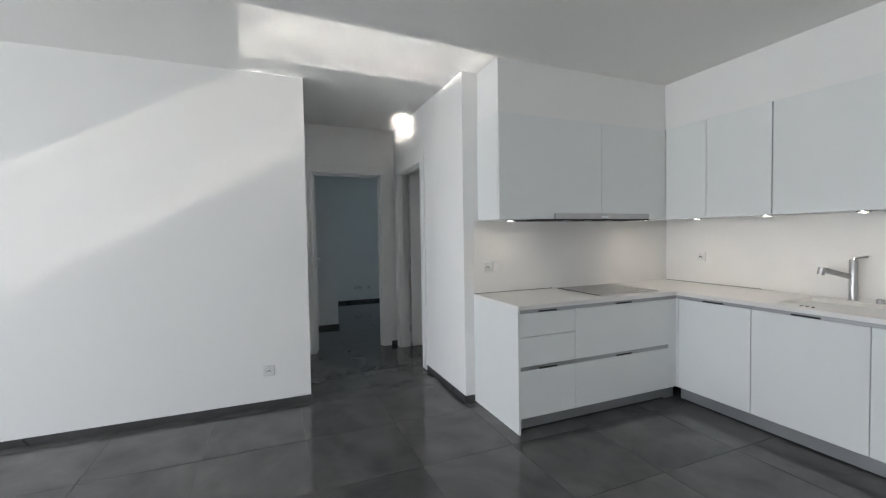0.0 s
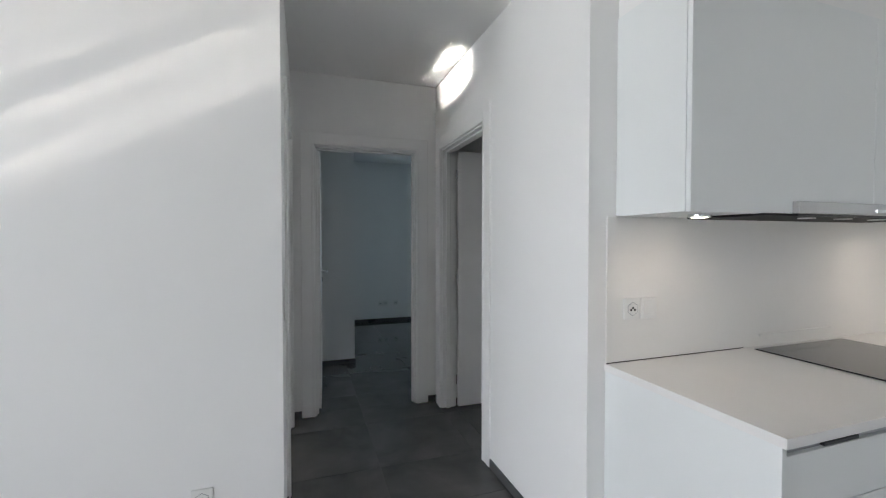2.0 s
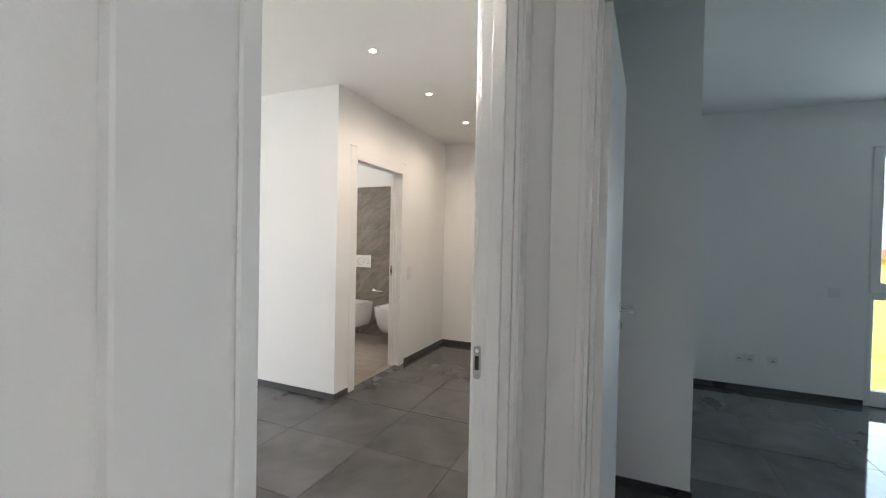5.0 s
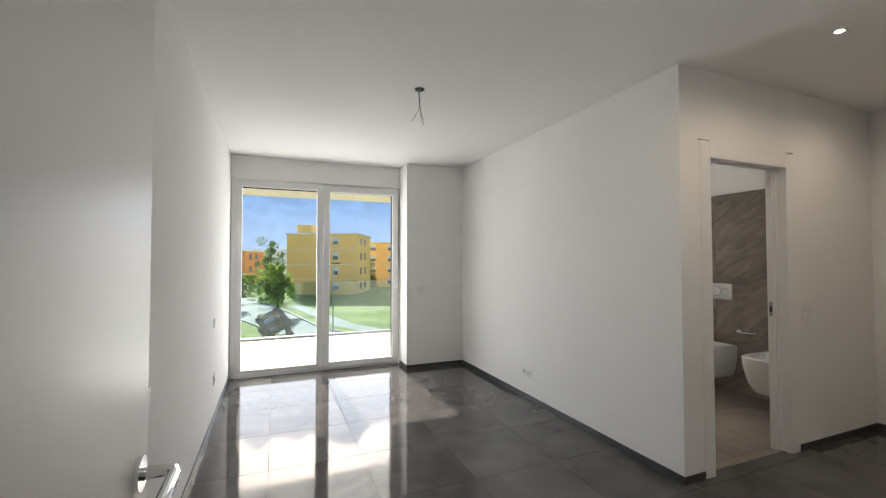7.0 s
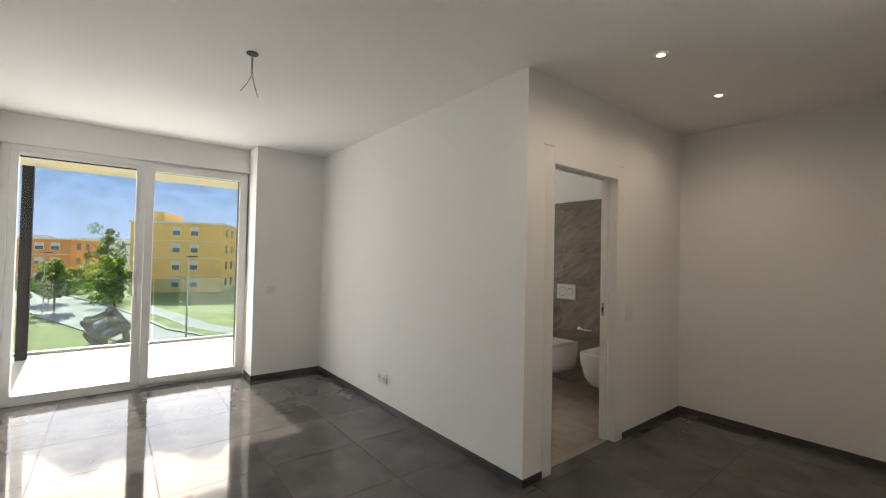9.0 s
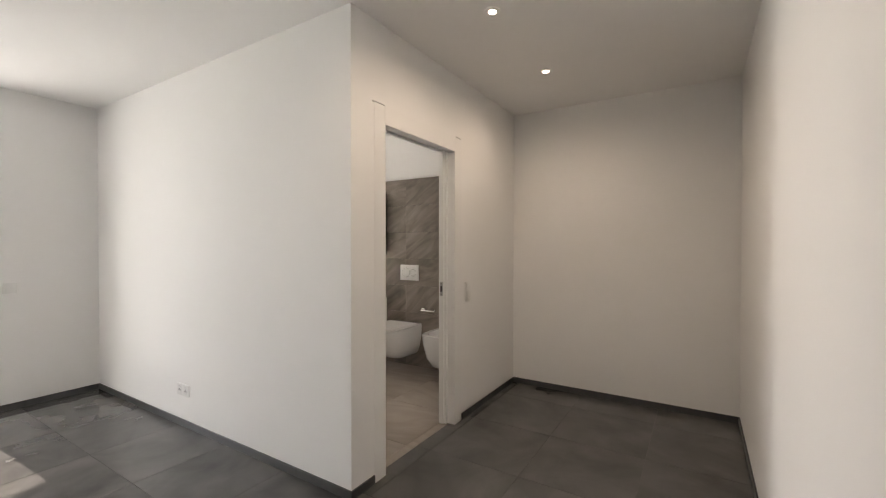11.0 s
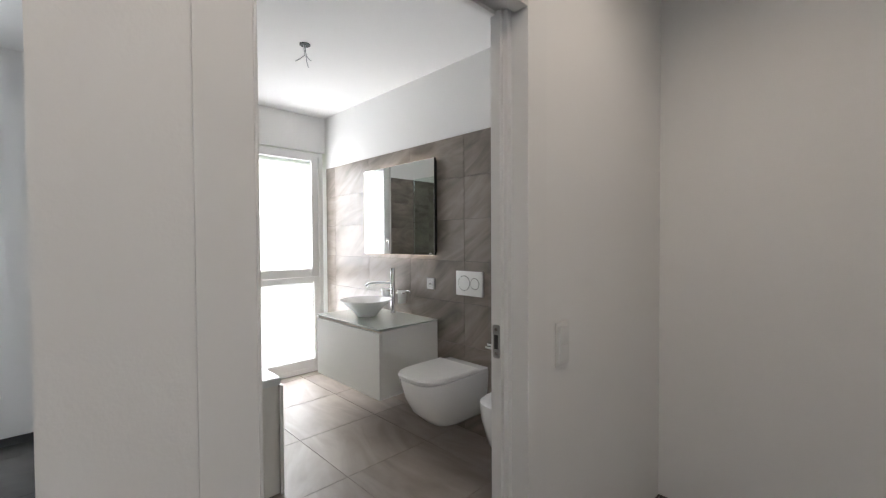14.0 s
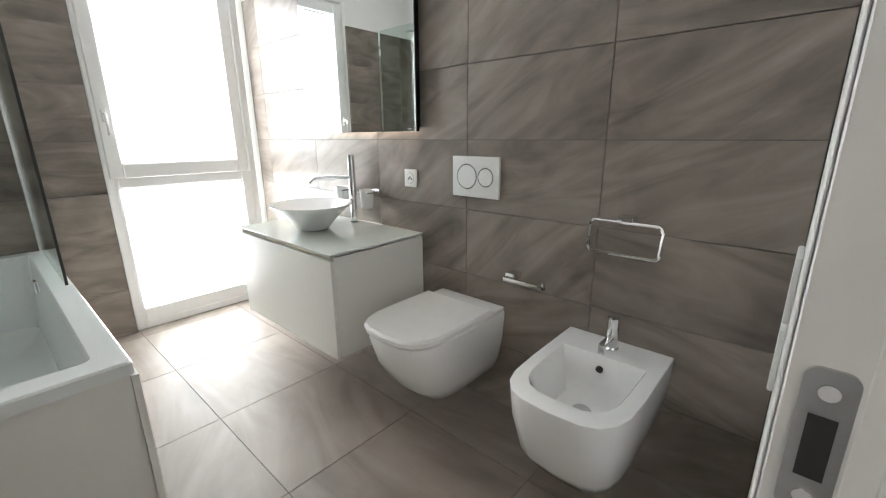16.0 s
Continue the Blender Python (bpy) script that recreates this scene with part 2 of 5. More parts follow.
FROST = frosted("frosted_glass")

# ---- building blocks ----
H = 2.645
ORIGIN = {}
PLACE = Vector((0, 0, 0))


def bx(bm, x0, x1, y0, y1, z0, z1, bev=0.0, seg=2):
    vs = [bm.verts.new((x, y, z)) for x in (x0, x1) for y in (y0, y1) for z in (z0, z1)]
    fs = [bm.faces.new([vs[i] for i in q]) for q in ((0, 1, 3, 2), (4, 6, 7, 5), (0, 4, 5, 1), (2, 3, 7, 6), (0, 2, 6, 4), (1, 5, 7, 3))]
    if bev:
        es = list({e for f in fs for e in f.edges})
        bmesh.ops.bevel(bm, geom=es, offset=bev, segments=seg, affect="EDGES", profile=0.6)
    return bm


def cyl(bm, p0, p1, r0, r1=None, seg=20, caps=True):
    p0, p1 = Vector(p0), Vector(p1)
    r1 = r0 if r1 is None else r1
    m = Matrix.Translation((p0 + p1) / 2) @ (p1 - p0).to_track_quat("Z", "Y").to_matrix().to_4x4()
    bmesh.ops.create_cone(bm, cap_ends=caps, segments=seg, radius1=r0, radius2=r1, depth=(p1 - p0).length, matrix=m)
    return bm


def tube(bm, pts, r, seg=10):
    """A round bar along points."""
    pts = [Vector(p) for p in pts]
    rings = []
    for i, p in enumerate(pts):
        d = (pts[min(i + 1, len(pts) - 1)] - pts[max(i - 1, 0)]).normalized()
        q = d.to_track_quat("Z", "Y")
        rings.append([bm.verts.new(p + q @ Vector((r * math.cos(a * math.tau / seg), r * math.sin(a * math.tau / seg), 0))) for a in range(seg)])
    loft(bm, rings)
    return bm


def loft(bm, rings, cap0=True, cap1=True):
    n = len(rings[0])
    for a, b in zip(rings, rings[1:]):
        for i in range(n):
            bm.faces.new((a[i], a[(i + 1) % n], b[(i + 1) % n], b[i]))
    if cap0:
        bm.faces.new(rings[0][::-1])
    if cap1:
        bm.faces.new(rings[-1])


def ring(bm, pts, z):
    return [bm.verts.new((p[0], p[1], z)) for p in pts]


def lathe(bm, cx, cy, prof, seg=40):
    rings = [[bm.verts.new((cx + r * math.cos(a * math.tau / seg), cy + r * math.sin(a * math.tau / seg), z)) for a in range(seg)] for r, z in prof]
    loft(bm, rings)
    return bm


def rrect(x0, x1, y0, y1, r, n=5):
    """Outline of a rectangle with round corners."""
    pts = []
    for cx, cy, a0 in ((x1 - r, y1 - r, 0), (x0 + r, y1 - r, 90), (x0 + r, y0 + r, 180), (x1 - r, y0 + r, 270)):
        for i in range(n + 1):
            a = radians(a0 + 90 * i / n)
            pts.append((cx + r * math.cos(a), cy + r * math.sin(a)))
    return pts


def mesh_of(name, bm, material, smooth=False, origin=(0, 0, 0)):
    bmesh.ops.recalc_face_normals(bm, faces=bm.faces)
    bmesh.ops.translate(bm, verts=bm.verts, vec=-Vector(origin))
    me = bpy.data.meshes.new(name)
    bm.to_mesh(me)
    bm.free()
    me.materials.append(material)
    if smooth:
        me.shade_smooth()
        me.set_sharp_from_angle(angle=radians(38))
    return me


def thing(name, label, category, at, group=""):
    ob = new(name)
    ob.empty_display_size = 0.1
    ob.location = Vector(at) + PLACE
    ORIGIN[ob] = Vector(at)
    return tagged(ob, label, category, group)


def part(name, bm, material, parent, label="", smooth=False):
    """One mesh in world coordinates, hung under its thing or part."""
    o = ORIGIN.get(parent, Vector((0, 0, 0)))
    ob = new(name, mesh_of(name, bm, material, smooth, o))
    ob.parent = parent
    ORIGIN[ob] = o
    return tagged(ob, label)


def solid(name, bm, material, label, category="", kind="", smooth=False, group=""):
    """A top-level object that is one mesh."""
    ob = new(name, mesh_of(name, bm, material, smooth))
    ORIGIN[ob] = Vector((0, 0, 0))
    return tagged(ob, label, category, group, kind)


def B(*boxes, bev=0.0, seg=2):
    bm = bmesh.new()
    for b in boxes:
        bx(bm, *b, bev=bev, seg=seg)
    return bm


def wall(name, *boxes, material=None, label="smooth white painted plaster wall"):
    return solid(name, B(*boxes), material or PLASTER, label, "wall", "structure")


# ---- shell ----
wall("wall_living_left", (-5.55, 0, -0.038, 0.109, 0, H))
wall("wall_hall_left", (-0.095, 0, 0.109, 0.379, 0, H), (-0.095, 0, 0.379, 1.215, 2.097, H), (-0.095, 0, 1.215, 5.215, 0, H))
wall("wall_hall_end", (0, 0.17, 1.37, 1.48, 0, H), (0.17, 0.977, 1.37, 1.48, 2.097, H), (0.977, 2.4, 1.37, 1.48, 0, H))
wall("wall_hall_right", (1.15, 1.26, -0.61, 0.379, 0, H), (1.15, 1.26, 0.379, 1.211, 2.097, H), (1.15, 1.26, 1.211, 1.37, 0, H))
wall("wall_kitchen_back", (1.26, 3.52, -0.61, -0.5, 0, H))
wall("wall_kitchen_right", (3.40, 3.52, -7.2, -0.61, 0, H))
wall("wall_living_rear", (-5.8, 3.40, -7.2, -7.08, 0, H))
wall("wall_living_west", (-5.8, -5.55, -7.08, -5.6, 0, H), (-5.8, -5.55, -5.6, -2.6, 2.37, H), (-5.8, -5.55, -2.6, -1.3, 0, H),
     (-5.8, -5.55, -1.3, -0.15, 2.37, H), (-5.8, -5.55, -0.15, 0.109, 0, H))
wall("wall_bedroom_west", (-5.8, -5.52, 0.109, 2.17, 2.37, H), (-5.8, -5.2, 2.17, 3.125, 0, H))
wall("wall_bath_partition", (-5.2, -1.937, 2.957, 3.125, 0, H))
wall("wall_bath_door", (-2.05, -1.937, 3.125, 4.145, 2.185, H), (-2.05, -1.937, 4.145, 5.215, 0, H))
wall("wall_niche_back", (-2.05, 0.62, 5.215, 5.38, 0, H))
wall("wall_bath_back", (-5.5, -2.05, 5.147, 5.38, 0, H))
wall("wall_bath_west", (-5.5, -5.192, 3.125, 4.2, 0, H), (-5.5, -5.227, 4.2, 5.147, 2.28, H))
wall("wall_room_block", (0, 0.62, 2.68, 4.93, 0, H))
wall("wall_room_far", (0.62, 2.2, 4.9, 5.26, 0, H), (2.2, 3.05, 4.9, 5.26, 2.25, H), (3.05, 4.5, 4.9, 5.26, 0, H))
wall("wall_room_side", (4.4, 4.5, 1.48, 4.9, 0, H), (2.4, 4.4, 1.37, 1.48, 0, H))
wall("wall_closet", (2.3, 2.4, -0.5, 1.37, 0, H))
wall("wall_bulkhead", (1.287, 3.40, -0.938, -0.61, 2.25, H), (2.984, 3.40, -3.04, -0.938, 2.25, H), label="white plaster bulkhead above the kitchen wall cabinets")
solid("ceiling", B((-5.8, 4.5, -7.2, 5.38, H, H + 0.25)), CEILING, "flat white painted ceiling", "ceiling", "structure")
solid("facade_base", B((-5.75, 4.45, -7.15, 5.3, -4.9, -0.25)), RENDER_W, "pale rendered lower storey of the house", "wall", "structure")


def baseboard(x0, x1, y0, y1):
    solid("baseboard", B((x0, x1, y0, y1, 0, 0.052), bev=0.0015, seg=1), BASE, "dark grey tile skirting along the wall", "baseboard", "structure")


T = 0.009
Y0 = -0.038
for seg_ in ((-5.55, T, Y0 - T, Y0), (0, T, Y0, 0.277), (0, T, 1.317, 1.37), (1.15 - T, 1.15, -0.61, 0.277), (1.15 - T, 1.15, 1.313, 1.37),
             (1.15 - T, 1.231, -0.61 - T, -0.61), (T, 0.068, 1.37 - T, 1.37), (1.079, 1.15 - T, 1.37 - T, 1.37),
             (-5.2, -1.937 + T, 2.957 - T, 2.957), (-1.937, -1.937 + T, 2.957, 3.139), (-1.937, -1.937 + T, 4.156, 5.215),
             (-1.937 + T, -0.095 - T, 5.215 - T, 5.215), (-0.095 - T, -0.095, 1.317, 5.215), (-5.5, -0.97, 0.109, 0.109 + T),
             (-5.2, -5.2 + T, 2.17, 2.957 - T), (-5.5, -5.2 + T, 2.17 - T, 2.17),
             (0.0, 0.62 + T, 2.68 - T, 2.68), (0.62, 0.62 + T, 2.68, 4.9), (0.62 + T, 2.2, 4.9 - T, 4.9)):
    baseboard(*seg_)


def door_frame(name, axis, face, back, a0, a1, top, label, w=0.10, both=True):
    """Casing and lining round an opening in a wall. axis: 'x' for a wall whose faces look along x."""
    s = 1 if face > back else -1
    bm = bmesh.new()

    def put(p0, p1, q0, q1, z0, z1, bev=0.002):
        p0, p1 = min(p0, p1), max(p0, p1)
        if axis == "x":
            bx(bm, p0, p1, q0, q1, z0, z1, bev, 1)
        else:
            bx(bm, q0, q1, p0, p1, z0, z1, bev, 1)

    for f, d in ((face, s), (back, -s)) if both else ((face, s),):
        put(f, f + d * 0.014, a0 - w, a0 + 0.001, 0, top + w)
        put(f, f + d * 0.014, a1 - 0.001, a1 + w, 0, top + w)
        put(f, f + d * 0.0135, a0, a1, top, top + w)
        put(f + d * 0.0135, f + d * 0.018, a0 - 0.022, a0 - 0.004, 0, top + 0.02)
        put(f + d * 0.0135, f + d * 0.018, a1 + 0.004, a1 + 0.022, 0, top + 0.02)
        put(f + d * 0.0135, f + d * 0.0178, a0 - 0.004, a1 + 0.004, top + 0.004, top + 0.02)
    frame_ob = solid(name, bm, LACQUER, label, "door frame", "structure")
    bm = bmesh.new()
    put(face, back, a0 - 0.002, a0 + 0.012, 0, top)
    put(face, back, a1 - 0.012, a1 + 0.002, 0, top)
    put(face, back, a0 + 0.012, a1 - 0.012, top - 0.012, top + 0.002)
    mid = face * 0.55 + back * 0.45
    put(mid - 0.018, mid + 0.018, a0 + 0.012, a0 + 0.026, 0, top - 0.012)
    put(mid - 0.018, mid + 0.018, a1 - 0.026, a1 - 0.012, 0, top - 0.012)
    put(mid - 0.018, mid + 0.018, a0 + 0.026, a1 - 0.026, top - 0.026, top - 0.012)
    part("lining", bm, LACQUER, frame_ob)
    return frame_ob


def leaf(parent, hinge, direction, length, height, label, side):
    """A flush door leaf from its hinge. side: the side (+1 left of the direction) on which the seen handle sits; handles on both."""
    d = Vector((*direction, 0)).normalized()
    n = Vector((-d.y, d.x, 0))
    m = Matrix(((d.x, n.x, 0, hinge[0]), (d.y, n.y, 0, hinge[1]), (0, 0, 1, 0), (0, 0, 0, 1)))

    def P(name, bm, mat_, par, lab=""):
        bmesh.ops.transform(bm, matrix=m, verts=bm.verts)
        return part(name, bm, mat_, par, lab, smooth=True)

    lf = P("door_leaf", B((0.0, length, -0.04, 0.0, 0.006, height), bev=0.003), LACQUER, parent, label)
    x = length - 0.06
    for sgn, y in ((1, 0.0), (-1, -0.04)):
        bm = bmesh.new()
        cyl(bm, (x, y, 1.07), (x, y + sgn * 0.008, 1.07), 0.026, seg=24)
        tube(bm, [(x, y, 1.07), (x, y + sgn * 0.035, 1.07), (x - 0.006, y + sgn * 0.049, 1.07), (x - 0.02, y + sgn * 0.053, 1.07), (x - 0.125, y + sgn * 0.053, 1.07)], 0.0095)
        P("handle", bm, CHROME, lf, "chrome lever handle")
        bm = bmesh.new()
        cyl(bm, (x, y, 0.985), (x, y + sgn * 0.008, 0.985), 0.025, seg=24)
        P("keyhole_rose", bm, CHROME, lf, "round chrome key escutcheon")
        bm = bmesh.new()
        bx(bm, x - 0.004, x + 0.004, y + sgn * 0.0085 - 0.002, y + sgn * 0.0085 + 0.002, 0.97, 0.998)
        P("keyhole", bm, HOLE, lf)
    for z in (0.22, 1.05, 1.9):
        bm = bmesh.new()
        cyl(bm, (-0.006, 0.004 * side, z - 0.04), (-0.006, 0.004 * side, z + 0.04), 0.007, seg=12)
        P("hinge", bm, CHROME, lf)
    return lf


def strike(parent, x, y, z, w=0.024, h=0.17, axis="x"):
    """A steel strike plate let into a jamb that looks towards -y."""
    bm = bmesh.new()
    pts = rrect(x - w / 2, x + w / 2, z - h / 2, z + h / 2, 0.008)
    rings = [[bm.verts.new((p[0], yy, p[1])) for p in pts] for yy in (y, y - 0.0025)]
    loft(bm, rings)
    pl = part("strike_plate", bm, STEEL, parent, "brushed steel strike plate")
    part("slot", B((x - w * 0.27, x + w * 0.27, y - 0.004, y - 0.002, z - h * 0.22, z + h * 0.2)), HOLE, pl)
    for dz in (-0.36, 0.36):
        bm = bmesh.new()
        cyl(bm, (x, y - 0.0015, z + dz * h), (x, y - 0.0045, z + dz * h), 0.0055, seg=16)
        part("screw", bm, CHROME, pl)


d1 = door_frame("door_1", "x", 0.0, -0.095, 0.379, 1.215, 2.097, "white lacquered frame of the open bedroom door")
leaf(d1, (-0.108, 0.356), (-1, -0.002), 0.82, 2.085, "satin white door leaf standing open", -1)
strike(d1, -0.088, 1.203, 1.03, 0.02, 0.09)
d2 = door_frame("door_2", "y", 1.37, 1.48, 0.17, 0.977, 2.097, "white lacquered frame of the open door at the hall's end")
leaf(d2, (0.178, 1.494), (0.05, 1), 0.79, 2.085, "satin white door leaf standing open", -1)
d3 = door_frame("door_3", "x", 1.15, 1.26, 0.379, 1.211, 2.097, "white lacquered frame of the open closet door")
leaf(d3, (1.285, 1.215), (1, 0.0), 0.81, 2.085, "satin white door leaf standing open", -1)

# pocket-door frame of the bathroom
DX0, DX1, DY0, DY1 = -2.05, -1.937, 3.234, 4.052
F = 0.0025
bm = B((DX1, DX1 + F, 3.14, DY0, 0, 2.178), (DX1, DX1 + F, DY1, 4.155, 0, 2.178), (DX1, DX1 + F - 0.0002, DY0, DY1, 2.083, 2.178),
       (DX0 - 0.006, DX0, 3.14, DY0, 0, 2.175), (DX0 - 0.008, DX0 - 0.0055, 4.0185, 4.075, 0, 2.175), (DX0 - 0.0078, DX0 - 0.0055, DY0, 4.0185, 2.085, 2.175), bev=0.0015, seg=1)
d4 = solid("door_4", bm, LACQUER, "white pocket-door frame of the bathroom doorway", "door frame", "structure")
bm = B((DX0, DX1, 3.125, DY0, 0, 2.175), (DX0, DX1, DY1 + 0.01, 4.145, 0, 2.175), (DX0, DX1, DY0, DY1 + 0.01, 2.09, 2.185))
part("core", bm, PLASTER, d4)
bm = B((-1.998, DX1 + 0.003, DY1 - 0.004, DY1 + 0.01, 0, 2.083), (DX0 - 0.005, -2.016, 4.016, DY1 + 0.01, 0, 2.083), (-2.016, -1.998, 4.03, DY1 + 0.01, 0, 2.083),
       bev=0.0012, seg=1)
part("jamb", bm, LACQUER, d4)
strike(d4, -2.033, 4.0158, 1.03, 0.027, 0.108)
bm = B((-1.985, DX1 + 0.003, DY0, DY0 + 0.006, 0, 2.083), (DX0 - 0.005, -2.034, DY0, DY0 + 0.006, 0, 2.083), bev=0.0012, seg=1)
part("jamb", bm, LACQUER, d4)
bm = B((-1.985, DX1 + 0.003, DY0 + 0.007, DY1 - 0.005, 2.07, 2.0828), (DX0 - 0.005, -2.034, DY0 + 0.007, 4.0155, 2.07, 2.0828), bev=0.0012, seg=1)
part("head", bm, LACQUER, d4)


# ---- windows ----
def pane(parent, x, y0, y1, z0, z1, material, axis="x"):
    b = (x - 0.004, x + 0.004, y0, y1, z0, z1) if axis == "x" else (y0, y1, x - 0.004, x + 0.004, z0, z1)
    ob = part("pane", B(b), material, parent)
    ob.visible_shadow = material is FROST
    g = 0.006
    bm = bmesh.new()
    for a0, a1, c0, c1 in ((y0, y1, z0, z0 + g), (y0, y1, z1 - g, z1), (y0, y0 + g, z0 + g, z1 - g), (y1 - g, y1, z0 + g, z1 - g)):
        if axis == "x":
            bx(bm, x - 0.014, x + 0.014, a0, a1, c0, c1)
        else:
            bx(bm, a0, a1, x - 0.014, x + 0.014, c0, c1)
    part("gasket", bm, GASKET, ob)


def ring_frame(x0, x1, y0, y1, z0, z1, w, wb=None, axis="x", bev=0.004, wl=None, wr=None):
    wb, wl, wr = wb or w, wl or w, wr or w
    bm = bmesh.new()
    for a0, a1, c0, c1 in ((y0, y0 + wl, z0, z1), (y1 - wr, y1, z0, z1), (y0 + wl, y1 - wr, z0, z0 + wb), (y0 + wl, y1 - wr, z1 - w, z1)):
        if axis == "x":
            bx(bm, x0, x1, a0, a1, c0, c1, bev, 1)
        else:
            bx(bm, a0, a1, x0, x1, c0, c1, bev, 1)
    return bm


def handle_part(parent, x, y, z, dx, axis="x"):
    bm = bmesh.new()
    bx(bm, x, x + dx * 0.012, y - 0.013, y + 0.013, z - 0.035, z + 0.035, 0.003, 1)
    tube(bm, [(x, y, z + 0.01), (x + dx * 0.035, y, z + 0.01), (x + dx * 0.042, y, z), (x + dx * 0.042, y, z - 0.11)], 0.008)
    part("handle", bm, PLASTIC, parent, "white window handle", smooth=True)


def balcony_window(name, ya, ym, yb, label):
    """Full-height window: a fixed light from ya to ym and a casement from ym to yb."""
    w = solid(name, ring_frame(-5.63, -5.545, ya, yb, 0.0, 2.37, 0.06, 0.05), UPVC, label, "window", "structure")
    part("mullion", B((-5.63, -5.5455, ym - 0.045, ym + 0.03, 0.05, 2.31), bev=0.003, seg=1), UPVC, w)
    fr = part("fixed_frame", ring_frame(-5.60, -5.548, ya + 0.06, ym - 0.045, 0.05, 2.31, 0.035, 0.04, wl=0.06, wr=0.03), UPVC, w)
    pane(fr, -5.585, ya + 0.11, ym - 0.065, 0.08, 2.285, GLASS)
    part("pane_top_strip", B((-5.583, -5.571, ya + 0.115, ym - 0.07, 2.262, 2.284)), GASKET, fr, "dark strip along the top of the fixed pane")
    sa = part("sash", ring_frame(-5.605, -5.52, ym, yb - 0.01, 0.03, 2.345, 0.08, 0.075, bev=0.006), UPVC, w)
    pane(sa, -5.575, ym + 0.075, yb - 0.095, 0.095, 2.27, GLASS)
    handle_part(sa, -5.52, yb - 0.05, 1.02, 1)
    return w


balcony_window("window_1", 0.112, 1.165, 2.16, "tall white two-part balcony window with clear glass")
balcony_window("window_2", -1.3, -0.72, -0.15, "tall white balcony window of the living room")
# unseen window, added to let light into the living room
balcony_window("added_window_3", -5.6, -4.1, -2.6, "wide white unseen window added to let light into the living room")


def tall_window(name, axis, x, y0, y1, sgn, material, label):
    """Full-height window with an opening upper sash and a fixed lower light. sgn: which way the room lies."""
    f0, f1 = sorted((x, x - sgn * 0.07))
    s0, s1 = sorted((x + sgn * 0.012, x - sgn * 0.06))
    w = solid(name, ring_frame(f0, f1, y0, y1, 0.0, 2.265, 0.045, 0.05, axis), UPVC, label, "window", "structure")
    low = part("lower_frame", ring_frame(f0 + 0.003, f1 - 0.003, y0 + 0.04, y1 - 0.04, 0.045, 0.985, 0.06, 0.09, axis, wl=0.02, wr=0.07), UPVC, w)
    pane(low, x - sgn * 0.03, y0 + 0.055, y1 - 0.105, 0.13, 0.93, material, axis)
    up = part("sash", ring_frame(s0, s1, y0 + 0.02, y1 - 0.06, 0.985, 2.25, 0.075, 0.09, axis, bev=0.006), UPVC, w)
    pane(up, x - sgn * 0.025, y0 + 0.09, y1 - 0.13, 1.07, 2.18, material, axis)
    if axis == "x":
        handle_part(up, x + sgn * 0.012, y0 + 0.055, 1.35, sgn)
    return w


tall_window("window_4", "x", -5.212, 4.207, 5.112, 1, FROST, "tall white bathroom window with milky frosted glass")
tall_window("window_5", "y", 4.92, 2.2, 3.05, -1, GLASS, "tall white window of the unlit room")


# ---- fittings used in several rooms ----
def frame_at(p, n):
    """Axes on a wall: u along it, z up, n out of it."""
    n = Vector(n)
    u = Vector((0, 0, 1)).cross(n) if abs(n.z) < 0.5 else Vector((1, 0, 0))
    return Matrix((( u.x, 0, n.x, p[0]), (u.y, 0, n.y, p[1]), (u.z, 1, n.z, p[2]), (0, 0, 0, 1)))


def on_wall(name, bm, material, parent, m, label="", smooth=False):
    bmesh.ops.transform(bm, matrix=m, verts=bm.verts)
    return part(name, bm, material, parent, label, smooth)


def socket(p, n, label, wide=1, blank=()):
    t = thing("power_socket", label, "socket", p, "wall sockets")
    m = frame_at(p, n)
    for k in range(wide):
        o = (k - (wide - 1) / 2) * 0.084
        pl = on_wall("plate", B((o - 0.041, o + 0.041, -0.043, 0.043, 0, 0.01), bev=0.003), PLASTIC, t, m, smooth=True)
        if k in blank:
            on_wall("cover", B((o - 0.03, o + 0.03, -0.032, 0.032, 0.01, 0.0115), bev=0.001, seg=1), PLASTIC, pl, m)
            continue
        # grey disc on the plate stands in for the shaded gap round the insert
        bm = bmesh.new()
        cyl(bm, (o, 0, 0.009), (o, 0, 0.0105), 0.029, seg=6)
        on_wall("recess", bm, ALU, pl, m)
        bm = bmesh.new()
        cyl(bm, (o, 0, 0.0105), (o, 0, 0.0115), 0.0262, seg=6)
        on_wall("insert", bm, PLASTIC, pl, m)
        for dx, dy in ((-0.0095, -0.004), (0.0095, -0.004), (0.0, 0.004)):
            bm = bmesh.new()
            cyl(bm, (o + dx, dy, 0.0113), (o + dx, dy, 0.0122), 0.0052, seg=10)
            on_wall("pin_hole", bm, HOLE, pl, m)
    return t


def switch(p, n, label, tall=1):
    t = thing("light_switch", label, "light switch", p, "wall switches")
    m = frame_at(p, n)
    hh = 0.043 + 0.032 * (tall - 1)
    pl = on_wall("plate", B((-0.043, 0.043, -hh, hh, 0, 0.008), bev=0.003), PLASTIC, t, m, smooth=True)
    for k in range(tall):
        z = (k - (tall - 1) / 2) * 0.066
        on_wall("rocker", B((-0.028, 0.028, z - 0.03, z + 0.03, 0.008, 0.013), bev=0.002), PLASTIC, pl, m, smooth=True)
    return t


